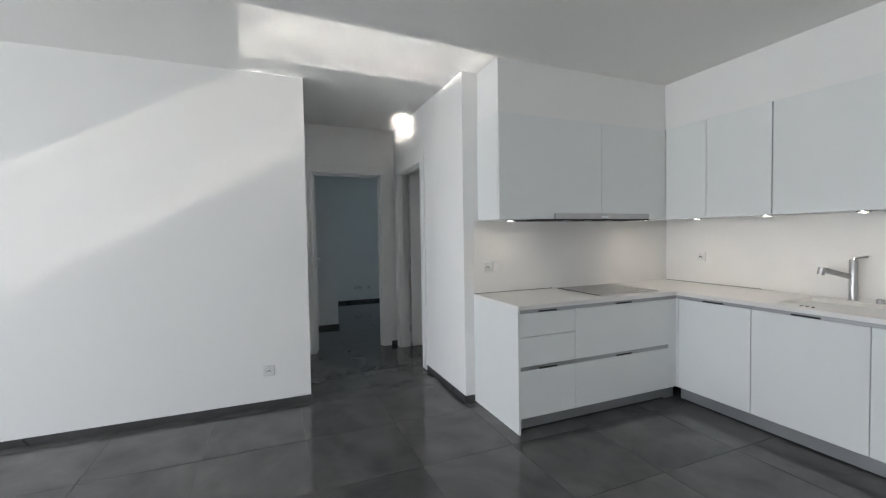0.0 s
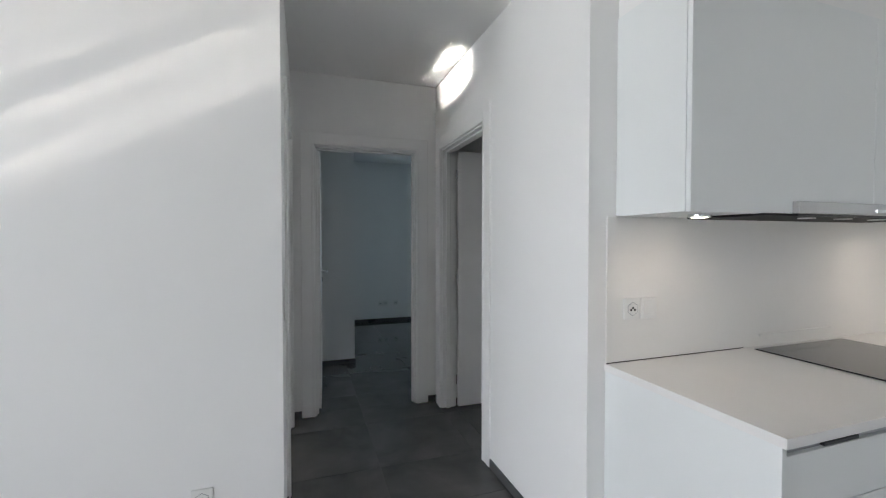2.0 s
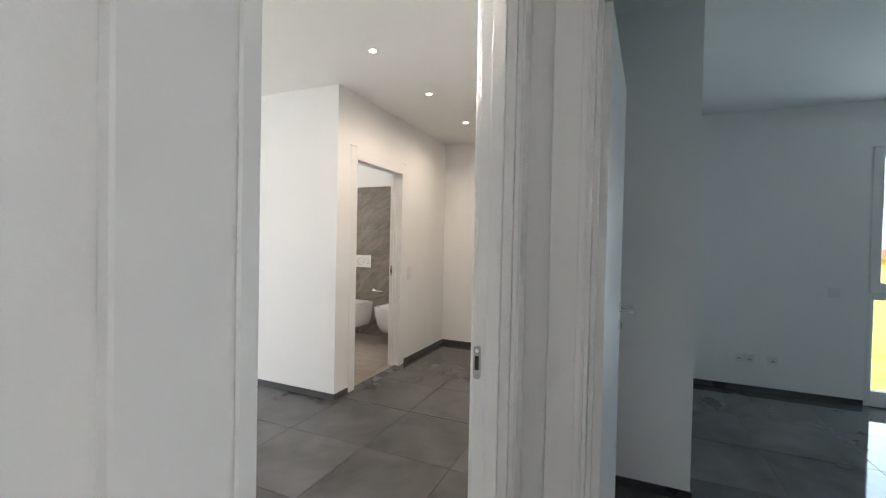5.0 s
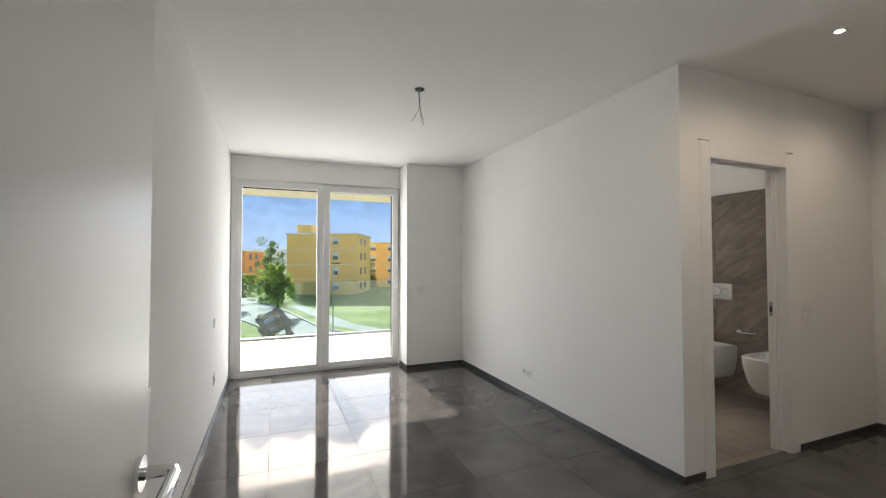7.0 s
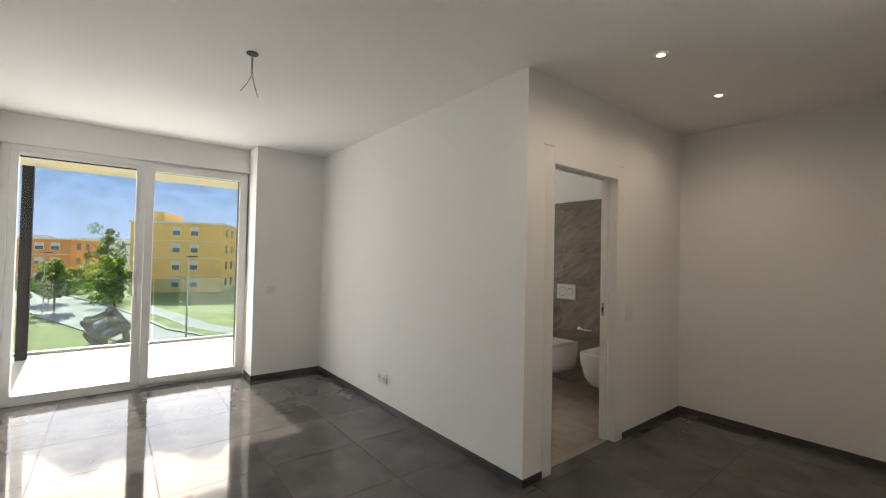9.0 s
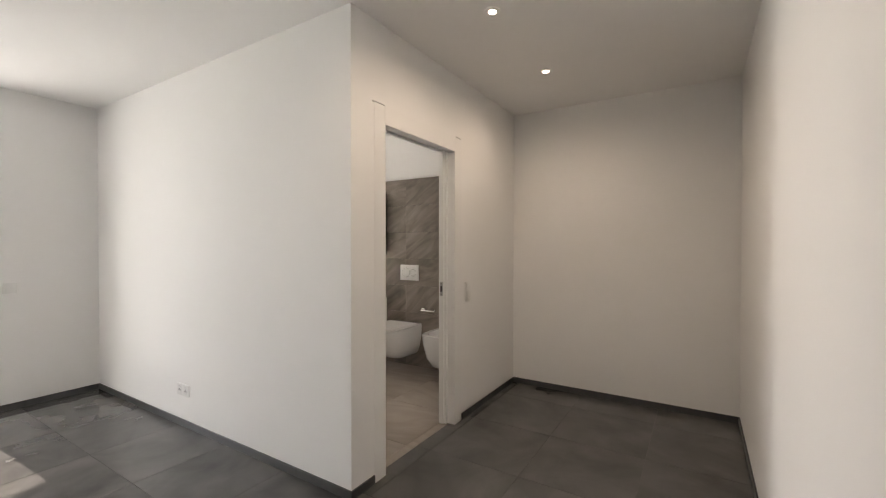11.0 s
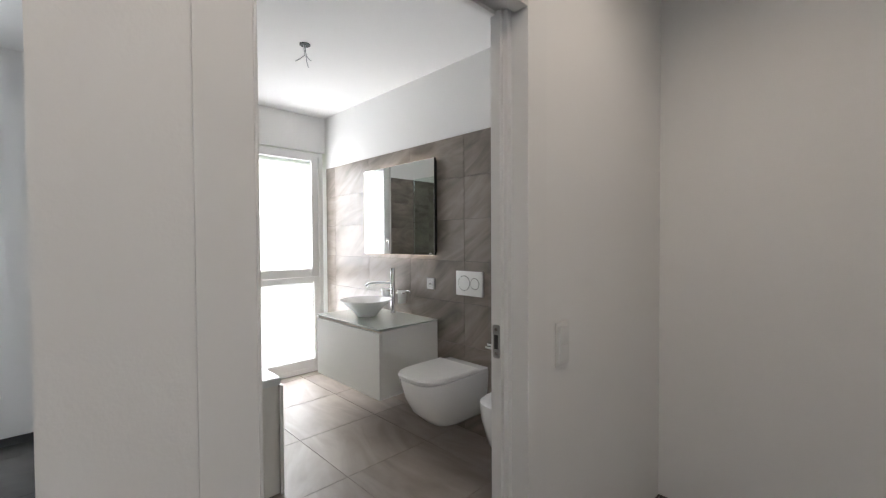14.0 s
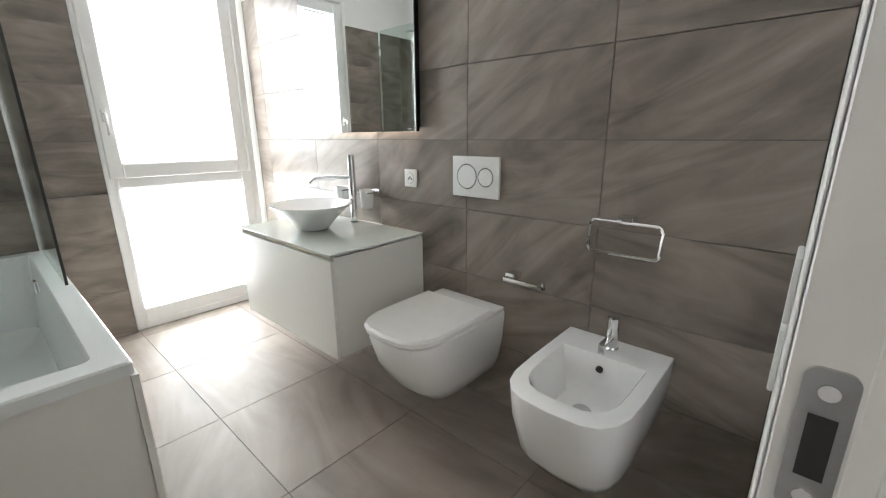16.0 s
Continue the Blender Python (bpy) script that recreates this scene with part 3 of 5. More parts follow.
socket((-0.318, -0.038, 0.295), (0, -1, 0), "white three-pin wall socket low on the plaster wall")
socket((1.397, -0.617, 1.092), (0, -1, 0), "white wall socket with a blank cover beside it", 2, (1,))
socket((3.391, -0.99, 1.12), (-1, 0, 0), "white wall socket above the worktop")
socket((-3.655, 2.957, 0.275), (0, -1, 0), "white double wall socket above the skirting", 2)
socket((1.34, 4.9, 0.305), (0, -1, 0), "white double wall socket in the unlit room", 2)
socket((1.56, 4.9, 0.305), (0, -1, 0), "white wall socket in the unlit room")
socket((-4.21, 0.109, 0.36), (0, 1, 0), "white wall socket above the skirting")
socket((-3.56, 5.135, 1.023), (0, -1, 0), "white wall socket on the brown tiles")
switch((0.0, 0.128, 1.07), (1, 0, 0), "white two-rocker switch beside the door frame", 2)
switch((-2.12, 0.109, 0.83), (0, 1, 0), "white switch plate on the bedroom wall")
switch((-4.2, 0.109, 0.85), (0, 1, 0), "small white switch plate on the bedroom wall")
switch((-5.2, 2.36, 1.006), (1, 0, 0), "white shutter switch on the pier by the window")
switch((-1.937, 4.25, 1.0), (1, 0, 0), "white two-rocker switch beside the bathroom doorway", 2)
switch((1.98, 4.9, 0.976), (0, -1, 0), "white switch plate in the unlit room")
switch((-2.05, 4.16, 1.06), (-1, 0, 0), "white two-rocker switch inside the bathroom", 2)


def downlight(x, y):
    t = thing("downlight", "small round recessed ceiling spot, lit", "ceiling light", (x, y, H), "recessed ceiling spots")
    bm = bmesh.new()
    lathe(bm, x, y, [(0.019, H - 0.0005), (0.043, H - 0.001), (0.044, H - 0.004), (0.026, H - 0.007), (0.019, H - 0.003)], 32)
    part("ring", bm, PLASTIC, t, "white trim ring", smooth=True)
    bm = bmesh.new()
    cyl(bm, (x, y, H - 0.0055), (x, y, H - 0.002), 0.0185, seg=24)
    part("lens", bm, BULB, t, "glowing lens")
    spot("downlight_beam", x, y, H - 0.02, 5.0, 166, (1.0, 0.87, 0.72))


for yy in (2.545, 3.425, 4.345):
    downlight(-1.335, yy)


def ceiling_wires(x, y, label, drop):
    t = thing("ceiling_wires", label, "cable", (x, y, H), "bare ceiling outlets")
    bm = bmesh.new()
    cyl(bm, (x, y, H - 0.006), (x, y, H), 0.034, seg=24)
    part("outlet", bm, HOLE, t, "dark round outlet")
    for a, sp, mt in ((0.3, 0.055, STEEL), (2.4, 0.075, PLINTH), (4.4, 0.06, STEEL)):
        bm = bmesh.new()
        ca, sa = math.cos(a), math.sin(a)
        tube(bm, [(x + 0.008 * ca, y + 0.008 * sa, H), (x + 0.012 * sa, y, H - drop * 0.35), (x + 0.006 * ca + 0.01, y + 0.006 * sa, H - drop * 0.62),
                  (x + sp * 0.5 * ca, y + sp * 0.5 * sa, H - drop * 0.82), (x + sp * ca, y + sp * sa, H - drop)], 0.0028, 6)
        part("wire", bm, mt, t, smooth=True)


ceiling_wires(-2.93, 1.56, "dark ceiling outlet with three bare hanging wires", 0.24)
ceiling_wires(-3.79, 4.235, "dark ceiling outlet with short bare hanging wires", 0.12)


# ---- kitchen ----
def front(bm, x0, x1, y0, y1, z0, z1):
    return bx(bm, x0, x1, y0, y1, z0, z1, 0.0015, 1)


def clip_(par, b, label=""):
    part("grip", B(b, bev=0.002, seg=1), BLACK, par, label or "dark finger grip")


def back_unit(x0, x1, rows, label):
    """Drawer unit of the run under the hob. rows: z ranges of its fronts."""
    t = thing("base_cabinet", label, "kitchen cabinet", ((x0 + x1) / 2, -0.93, 0), "kitchen base cabinets")
    part("body", B((x0, x1, -1.235, -0.63, 0.1, 0.846)), KITCHEN, t)
    part("channel", B((x0 + 0.001, x1 - 0.001, -1.245, -1.234, 0.812, 0.846)), ALU, t, "grey aluminium grip channel")
    part("channel", B((x0 + 0.001, x1 - 0.001, -1.248, -1.234, 0.424, 0.460)), ALU, t, "grey aluminium grip channel")
    part("plinth", B((x0, x1, -1.205, -1.19, 0.012, 0.1)), PLINTH, t, "grey metal plinth")
    part("seal", B((x0, x1, -1.207, -1.19, 0.0, 0.012)), BLACK, t)
    for z0, z1, grip in rows:
        f = part("drawer_front", front(bmesh.new(), x0 + 0.0006, x1 - 0.0006, -1.258, -1.236, z0, z1), KITCHEN, t)
        if grip:
            xm = (x0 + x1) / 2
            clip_(f, (xm - 0.075, xm + 0.075, -1.256, -1.238, z1 + 0.001, z1 + 0.012))


back_unit(1.252, 1.713, ((0.104, 0.426, True), (0.457, 0.655, False), (0.659, 0.818, True)), "white drawer cabinet with two shallow and one deep drawer")
back_unit(1.713, 2.642, ((0.104, 0.426, True), (0.457, 0.818, True)), "wide white drawer cabinet under the hob")
solid("end_panel", B((1.233, 1.2505, -1.262, -0.612, 0.0, 0.8465), bev=0.001, seg=1), KITCHEN, "white side panel closing the kitchen run", "kitchen panel")
t = thing("corner_filler", "white filler panel in the kitchen corner", "kitchen panel", (2.67, -1.24, 0))
part("channel", B((2.643, 2.7345, -1.245, -1.234, 0.812, 0.846), (2.735, 2.746, -1.2755, -1.234, 0.812, 0.846)), ALU, t, "grey aluminium grip channel")
part("panel", B((2.643, 2.722, -1.256, -1.236, 0.104, 0.818), (2.722, 2.742, -1.275, -1.2, 0.104, 0.818)), KITCHEN, t)
part("plinth", B((2.642, 2.757, -1.205, -1.19, 0.0, 0.1)), PLINTH, t, "grey metal plinth")


def right_unit(y1, y0, label, grip):
    t = thing("base_cabinet", label, "kitchen cabinet", (3.02, (y0 + y1) / 2, 0), "kitchen base cabinets")
    part("body", B((2.745, 3.395, y0, y1, 0.1, 0.846)), KITCHEN, t)
    part("channel", B((2.735, 2.746, y0, y1, 0.812, 0.846)), ALU, t, "grey aluminium grip channel")
    part("plinth", B((2.757, 2.77, y0, y1, 0.012, 0.1)), PLINTH, t, "grey metal plinth")
    part("seal", B((2.755, 2.77, y0, y1, 0.0, 0.012)), BLACK, t)
    f = part("door_front", front(bmesh.new(), 2.722, 2.744, y0 + 0.0025, y1 - 0.0025, 0.104, 0.818), KITCHEN, t)
    ym = (y0 + y1) / 2
    clip_(f, (2.724, 2.742, ym - 0.075, ym + 0.075, 0.819, 0.83))


right_unit(-1.276, -1.82, "white kitchen corner cabinet with a plain door", True)
right_unit(-1.82, -2.43, "white kitchen cabinet under the sink", True)
right_unit(-2.43, -3.04, "white kitchen cabinet beside the sink cabinet", True)

SX0, SX1, SY0, SY1 = 2.87, 3.26, -2.42, -1.90
bm = B((1.231, 2.705, -1.274, -0.6105, 0.847, 0.875), (2.705, 3.399, -1.274, -0.6105, 0.847, 0.875), (2.705, SX0, -3.04, -1.274, 0.847, 0.875),
       (SX1, 3.399, -3.04, -1.274, 0.847, 0.875), (SX0, SX1, SY1, -1.274, 0.847, 0.875), (SX0, SX1, -3.04, SY0, 0.847, 0.875))
solid("worktop", bm, WORKTOP, "white L-shaped stone worktop with square edges", "worktop")
t = thing("kitchen_sink", "white sink let into the worktop", "sink", (3.02, -2.17, 0.7))
bm = bmesh.new()
loft(bm, [ring(bm, rrect(SX0 - 0.004, SX1 + 0.004, SY0 - 0.004, SY1 + 0.004, 0.02), 0.846), ring(bm, rrect(SX0 + 0.006, SX1 - 0.006, SY0 + 0.006, SY1 - 0.006, 0.03), 0.72),
          ring(bm, rrect(SX0 + 0.05, SX1 - 0.05, SY0 + 0.05, SY1 - 0.05, 0.03), 0.69)], cap0=False)
part("bowl", bm, CERAMIC, t, smooth=True)
bm = bmesh.new()
cyl(bm, (3.02, -2.17, 0.69), (3.02, -2.17, 0.695), 0.045)
part("drain", bm, CHROME, t, "chrome drain")
for k in range(3):
    bm = bmesh.new()
    cyl(bm, (2.80, -2.07 - 0.03 * k, 0.875), (2.80, -2.07 - 0.03 * k, 0.879), 0.009, seg=14)
    part("hole_cover", bm, BLACK, t, "small black hole cover")

t = thing("kitchen_tap", "brushed steel kitchen mixer with a pull-out spout", "tap", (3.32, -2.10, 0.875))
bm = bmesh.new()
lathe(bm, 3.32, -2.10, [(0.0, 0.875), (0.027, 0.875), (0.027, 0.879), (0.023, 0.883), (0.023, 1.145), (0.021, 1.15), (0.0, 1.15)], 28)
part("column", bm, STEEL, t, smooth=True)
bm = bmesh.new()
tube(bm, [(3.32, -2.10, 1.03), (3.27, -2.045, 1.052), (3.215, -1.985, 1.078)], 0.018, 14)
cyl(bm, (3.213, -1.983, 1.092), (3.205, -1.975, 1.045), 0.023, 0.02, 18)
part("spout", bm, STEEL, t, smooth=True)
bm = bmesh.new()
tube(bm, [(3.32, -2.10, 1.155), (3.33, -2.115, 1.162), (3.345, -2.165, 1.17)], 0.009, 8)
part("lever", bm, CHROME, t, smooth=True)
t = thing("drain_control", "small dark knob set in the worktop", "sink fitting", (3.31, -2.24, 0.875))
bm = bmesh.new()
cyl(bm, (3.31, -2.24, 0.875), (3.31, -2.24, 0.90), 0.022, 0.02, 20)
part("knob", bm, STEEL, t, smooth=True)

t = thing("hob", "black glass induction hob set on the worktop", "hob", (2.33, -0.93, 0.875))
part("glass", B((2.02, 2.63, -1.165, -0.66, 0.8752, 0.881), bev=0.002), HOB, t)
part("edge", B((2.017, 2.633, -1.169, -1.1655, 0.8752, 0.8815)), STEEL, t, "thin steel edge")
part("edge", B((2.017, 2.633, -0.6595, -0.656, 0.8752, 0.8815)), STEEL, t, "thin steel edge")
part("control_panel", B((2.40, 2.52, -1.155, -1.135, 0.881, 0.8815)), PLASTIC, t, "small pale touch panel")

sp = solid("splashback", B((1.235, 3.392, -0.617, -0.61, 0.8755, 1.464), (3.392, 3.40, -3.04, -0.617, 0.8755, 1.464)), SPLASH, "pale glossy splashback panel behind the worktop", "splashback", "structure")
part("joint", B((1.235, 2.0, -0.6185, -0.6165, 0.8755, 0.879)), BLACK, sp, "dark joint line")
part("joint", B((3.3905, 3.3925, -1.5, -0.62, 0.8755, 0.879)), BLACK, sp, "dark joint line")
solid("hob_ledge", B((2.1, 2.62, -0.625, -0.6172, 0.925, 0.935)), SPLASH, "pale ledge strip on the splashback", "trim", "structure")


def wall_unit(b, doors, label):
    t = thing("wall_cabinet", label, "kitchen cabinet", ((b[0] + b[1]) / 2, (b[2] + b[3]) / 2, b[4]), "kitchen wall cabinets")
    part("body", B(b), KITCHEN, t)
    for d in doors:
        part("door", B(d, bev=0.0015, seg=1), KITCHEN, t)


wall_unit((1.28, 2.249, -0.928, -0.612, 1.467, 2.249), [(1.2815, 2.2475, -0.948, -0.929, 1.465, 2.249)], "plain white wall cabinet beside the hood")
wall_unit((2.249, 2.997, -0.928, -0.612, 1.467, 2.249), [(2.2505, 2.976, -0.948, -0.929, 1.465, 2.249)], "plain white wall cabinet in the kitchen corner")
for ya, yb, lab in ((-0.95, -1.32, "narrow white wall cabinet in the kitchen corner"), (-1.32, -1.797, "plain white wall cabinet over the worktop"),
                    (-1.797, -2.42, "wide white wall cabinet over the sink"), (-2.42, -3.04, "wide white wall cabinet over the worktop")):
    g = 0.004 if ya == -1.797 else 0.0015
    wall_unit((2.998, 3.391, yb, ya, 1.467, 2.249), [(2.977, 2.997, yb + (0.004 if yb == -1.797 else 0.0015), ya - g, 1.465, 2.249)], lab)

t = thing("cooker_hood", "slim steel cooker hood under the wall cabinets", "cooker hood", (2.26, -0.8, 1.41))
part("front_bar", B((1.768, 2.754, -0.972, -0.9485, 1.468, 1.512), bev=0.002, seg=1), STEEL, t, "brushed steel front bar")
part("underside", B((1.6, 2.76, -0.965, -0.66, 1.458, 1.4665)), ANTHRA, t, "dark filter plate")
# solid black strip stands in for the shade under the bar
part("gap", B((1.772, 2.75, -0.966, -0.9488, 1.4585, 1.4675)), BLACK, t, "black strip for the shaded gap under the front bar")
part("button", B((2.22, 2.30, -0.9745, -0.972, 1.478, 1.49)), CHROME, t)
for xx in (1.93, 2.15, 2.37):
    bm = bmesh.new()
    cyl(bm, (xx, -0.9, 1.4545), (xx, -0.9, 1.458), 0.028, seg=20)
    part("filter_disc", bm, STEEL, t)


def cabinet_spot(x, y):
    t = thing("cabinet_spot", "flat round spot under the wall cabinet, lit", "light", (x, y, 1.465), "under-cabinet spots")
    bm = bmesh.new()
    lathe(bm, x, y, [(0.027, 1.4645), (0.038, 1.4645), (0.038, 1.455), (0.03, 1.452), (0.027, 1.454)], 24)
    part("ring", bm, CHROME, t, smooth=True)
    bm = bmesh.new()
    cyl(bm, (x, y, 1.4525), (x, y, 1.463), 0.027, seg=20)
    part("lens", bm, BULB, t, "glowing lens")
    spot("cabinet_beam", x, y, 1.445, 0.55, 165, (1.0, 0.88, 0.74))


for p in ((1.44, -0.85), (2.80, -0.89), (3.04, -1.20), (3.04, -1.73), (3.04, -2.26)):
    cabinet_spot(*p)


# ---- bathroom ----
def d_ring(bm, cx, w, yf, yb, z, n=10, square=0.5):
    """Outline that is straight at the wall (yb) and round at the front (yf)."""
    ly = min(w * square * 1.25, yb - yf)
    pts = [(cx + w / 2, yb), (cx - w / 2, yb)]
    for i in range(n + 1):
        a = math.pi * i / n
        c, s = math.cos(a), math.sin(a)
        ex = 0.62
        pts.append((cx - w / 2 * math.copysign(abs(c) ** ex, c), yf + ly - ly * abs(s) ** ex))
    return ring(bm, pts, z)


PLACE = Vector((0.026, -0.019, 0.022))
YW = 5.153
t = thing("toilet", "white wall-hung toilet with its lid down", "toilet", (-3.2, YW, 0.12))
bm = bmesh.new()
loft(bm, [d_ring(bm, -3.2, w, yf, YW, z) for z, w, yf in ((0.125, 0.16, 4.92), (0.13, 0.22, 4.84), (0.155, 0.265, 4.765), (0.22, 0.315, 4.70), (0.32, 0.352, 4.645), (0.43, 0.368, 4.612), (0.449, 0.368, 4.610), (0.455, 0.358, 4.618))])
part("bowl", bm, CERAMIC, t, smooth=True)
bm = bmesh.new()
loft(bm, [d_ring(bm, -3.2, w, yf, yb, z) for z, w, yf, yb in ((0.459, 0.362, 4.606, 5.05), (0.462, 0.372, 4.600, 5.055), (0.478, 0.374, 4.598, 5.055), (0.488, 0.36, 4.608, 5.048), (0.490, 0.30, 4.66, 5.02))])
part("lid", bm, PLASTIC, t, "flat white soft-close lid", smooth=True)
part("rear_ledge", B((-3.382, -3.018, 5.058, YW, 0.454, 0.472), bev=0.006), CERAMIC, t, "raised ceramic ledge behind the lid", smooth=True)

PLACE = Vector((0.03, -0.016, 0.036))
t = thing("bidet", "white wall-hung bidet with a square-edged bowl", "bidet", (-2.53, YW, 0.12))
bm = bmesh.new()
loft(bm, [d_ring(bm, -2.53, w, yf, yb, z) for z, w, yf, yb in ((0.098, 0.16, 4.88, YW), (0.103, 0.23, 4.81, YW), (0.13, 0.285, 4.745, YW), (0.22, 0.335, 4.675, YW), (0.36, 0.366, 4.63, YW),
     (0.445, 0.372, 4.618, YW), (0.456, 0.372, 4.619, YW), (0.46, 0.364, 4.626, YW), (0.459, 0.285, 4.68, 5.01), (0.45, 0.272, 4.69, 5.0), (0.36, 0.235, 4.72, 4.975), (0.325, 0.18, 4.76, 4.94), (0.318, 0.08, 4.82, 4.89))])
part("bowl", bm, CERAMIC, t, smooth=True)
bm = bmesh.new()
lathe(bm, -2.53, 4.86, [(0.0, 0.335), (0.026, 0.335), (0.03, 0.331), (0.03, 0.322), (0.0, 0.32)], 24)
part("drain", bm, STEEL, t, "steel drain plug", smooth=True)
bm = bmesh.new()
cyl(bm, (-2.53, 4.994, 0.418), (-2.53, 4.985, 0.416), 0.012, seg=18)
part("overflow", bm, HOLE, t, "dark disc for the shade in the overflow hole")
t = thing("bidet_tap", "short chrome mixer tap on the bidet", "tap", (-2.53, 5.085, 0.46))
bm = bmesh.new()
lathe(bm, -2.53, 5.085, [(0.0, 0.459), (0.025, 0.459), (0.025, 0.463), (0.02, 0.467), (0.02, 0.56), (0.019, 0.575), (0.0, 0.577)], 24)
part("body", bm, CHROME, t, smooth=True)
part("spout", B((-2.542, -2.518, 4.985, 5.08, 0.495, 0.512), (-2.542, -2.518, 4.985, 5.0, 0.475, 0.50), bev=0.004), CHROME, t, smooth=True)
bm = bmesh.new()
tube(bm, [(-2.53, 5.085, 0.575), (-2.53, 5.06, 0.585), (-2.53, 5.03, 0.597)], 0.005, 8)
part("lever", bm, CHROME, t, smooth=True)

PLACE = Vector((0.026, -0.019, 0.022))
t = thing("flush_plate", "white flush plate with two round buttons", "flush plate", (-3.182, 5.155, 0.94))
pl = part("plate", B((-3.306, -3.058, 5.14, 5.154, 0.942, 1.116), bev=0.003), PLASTIC, t, smooth=True)
for cx, r in ((-3.225, 0.05), (-3.125, 0.036)):
    bm = bmesh.new()
    cyl(bm, (cx, 5.14, 1.03), (cx, 5.1385, 1.03), r + 0.004, seg=36)
    rim = part("button_rim", bm, CHROME, pl, "chrome ring")
    bm = bmesh.new()
    cyl(bm, (cx, 5.1385, 1.03), (cx, 5.136, 1.03), r, seg=36)
    part("button", bm, PLASTIC, pl)

t = thing("vanity_unit", "wall-hung white vanity cabinet with a pale glass top", "bathroom cabinet", (-3.95, YW, 0.25))
part("body", B((-4.388, -3.518, 4.632, YW, 0.252, 0.716)), VANITY, t)
part("drawer_front", B((-4.389, -3.517, 4.612, 4.631, 0.25, 0.705), bev=0.002, seg=1), VANITY, t)
part("grip_strip", B((-4.386, -3.52, 4.625, 4.64, 0.706, 0.722)), SOFFIT, t, "beige grip recess")
part("top", B((-4.392, -3.514, 4.61, YW, 0.7225, 0.734), bev=0.0015, seg=1), VGLASS, t, "pale green glass top")

t = thing("wash_basin", "round white conical vessel basin on the vanity", "wash basin", (-4.03, 4.855, 0.734))
bm = bmesh.new()
lathe(bm, -4.03, 4.855, [(0.0, 0.7345), (0.075, 0.7345), (0.085, 0.745), (0.125, 0.79), (0.175, 0.835), (0.207, 0.862), (0.209, 0.866), (0.205, 0.867), (0.17, 0.842), (0.12, 0.80), (0.07, 0.765), (0.0, 0.757)], 56)
part("bowl", bm, CERAMIC, t, smooth=True)
bm = bmesh.new()
cyl(bm, (-4.03, 4.855, 0.757), (-4.03, 4.855, 0.762), 0.03)
part("drain", bm, CHROME, t, "chrome drain")

t = thing("basin_tap", "tall chrome basin mixer standing on the vanity", "tap", (-3.99, 5.09, 0.734))
bm = bmesh.new()
lathe(bm, -3.99, 5.09, [(0.0, 0.7345), (0.026, 0.7345), (0.026, 0.738), (0.019, 0.742), (0.019, 1.075), (0.018, 1.08), (0.0, 1.08)], 28)
part("column", bm, CHROME, t, smooth=True)
bm = bmesh.new()
tube(bm, [(-3.99, 5.09, 0.985), (-4.01, 5.03, 0.987), (-4.05, 4.96, 0.99), (-4.08, 4.915, 0.985), (-4.095, 4.895, 0.962)], 0.012, 12)
part("spout", bm, CHROME, t, smooth=True)
bm = bmesh.new()
cyl(bm, (-3.99, 5.09, 1.081), (-3.99, 5.09, 1.106), 0.0185, seg=24)
part("lever", bm, CHROME, t, smooth=True)


def tumbler(x, label):
    t = thing("tumbler_holder", label, "tumbler", (x, 5.153, 0.83), "tumbler holders")
    part("bracket", B((x - 0.025, x + 0.045, 5.138, 5.153, 0.905, 0.925), (x - 0.042, x + 0.042, 5.06, 5.138, 0.908, 0.915), bev=0.002, seg=1), CHROME, t, "chrome bracket")
    bm = bmesh.new()
    lathe(bm, x, 5.09, [(0.0, 0.828), (0.028, 0.828), (0.031, 0.835), (0.037, 0.928), (0.034, 0.928), (0.029, 0.838), (0.0, 0.836)], 28)
    part("cup", bm, PLASTIC, t, "white cup", smooth=True)


tumbler(-3.87, "white tumbler in a chrome wall bracket")
tumbler(-4.09, "white tumbler in a wall bracket behind the tap")

t = thing("mirror_cabinet", "wide rectangular mirror with warm light behind its edges", "mirror", (-3.97, 5.153, 1.22))
part("case", B((-4.42, -3.515, 5.125, 5.1525, 1.24, 1.94)), ANTHRA, t, "dark case")
part("mirror", B((-4.432, -3.505, 5.113, 5.1245, 1.222, 1.957), bev=0.001, seg=1), MIRROR, t)
part("edge", B((-3.5045, -3.5, 5.113, 5.13, 1.222, 1.957)), ANTHRA, t, "dark side edge")
for z in (1.236, 1.9405):
    part("light_strip", B((-4.40, -3.53, 5.132, 5.15, z, z + 0.0035)), LEDM, t, "warm LED strip")
part("touch_mark", B((-3.56, -3.535, 5.1122, 5.113, 1.232, 1.237)), PLASTIC, t)

t = thing("towel_ring", "chrome rounded rectangular towel ring on the tiles", "towel ring", (-2.53, 5.153, 0.79))
bm = bmesh.new()
pts = rrect(-2.646, -2.414, 0.812, 0.922, 0.018, 5)
tube(bm, [(p[0], 5.10, p[1]) for p in pts] + [(pts[0][0], 5.10, pts[0][1])], 0.0065, 8)
part("ring", bm, CHROME, t, smooth=True)
part("mount", B((-2.555, -2.505, 5.095, 5.153, 0.918, 0.94), bev=0.003), CHROME, t, smooth=True)

t = thing("toilet_roll_holder", "small empty chrome toilet roll holder", "roll holder", (-2.9, 5.153, 0.6))
part("mount", B((-2.985, -2.94, 5.10, 5.153, 0.622, 0.652), bev=0.002), CHROME, t, smooth=True)
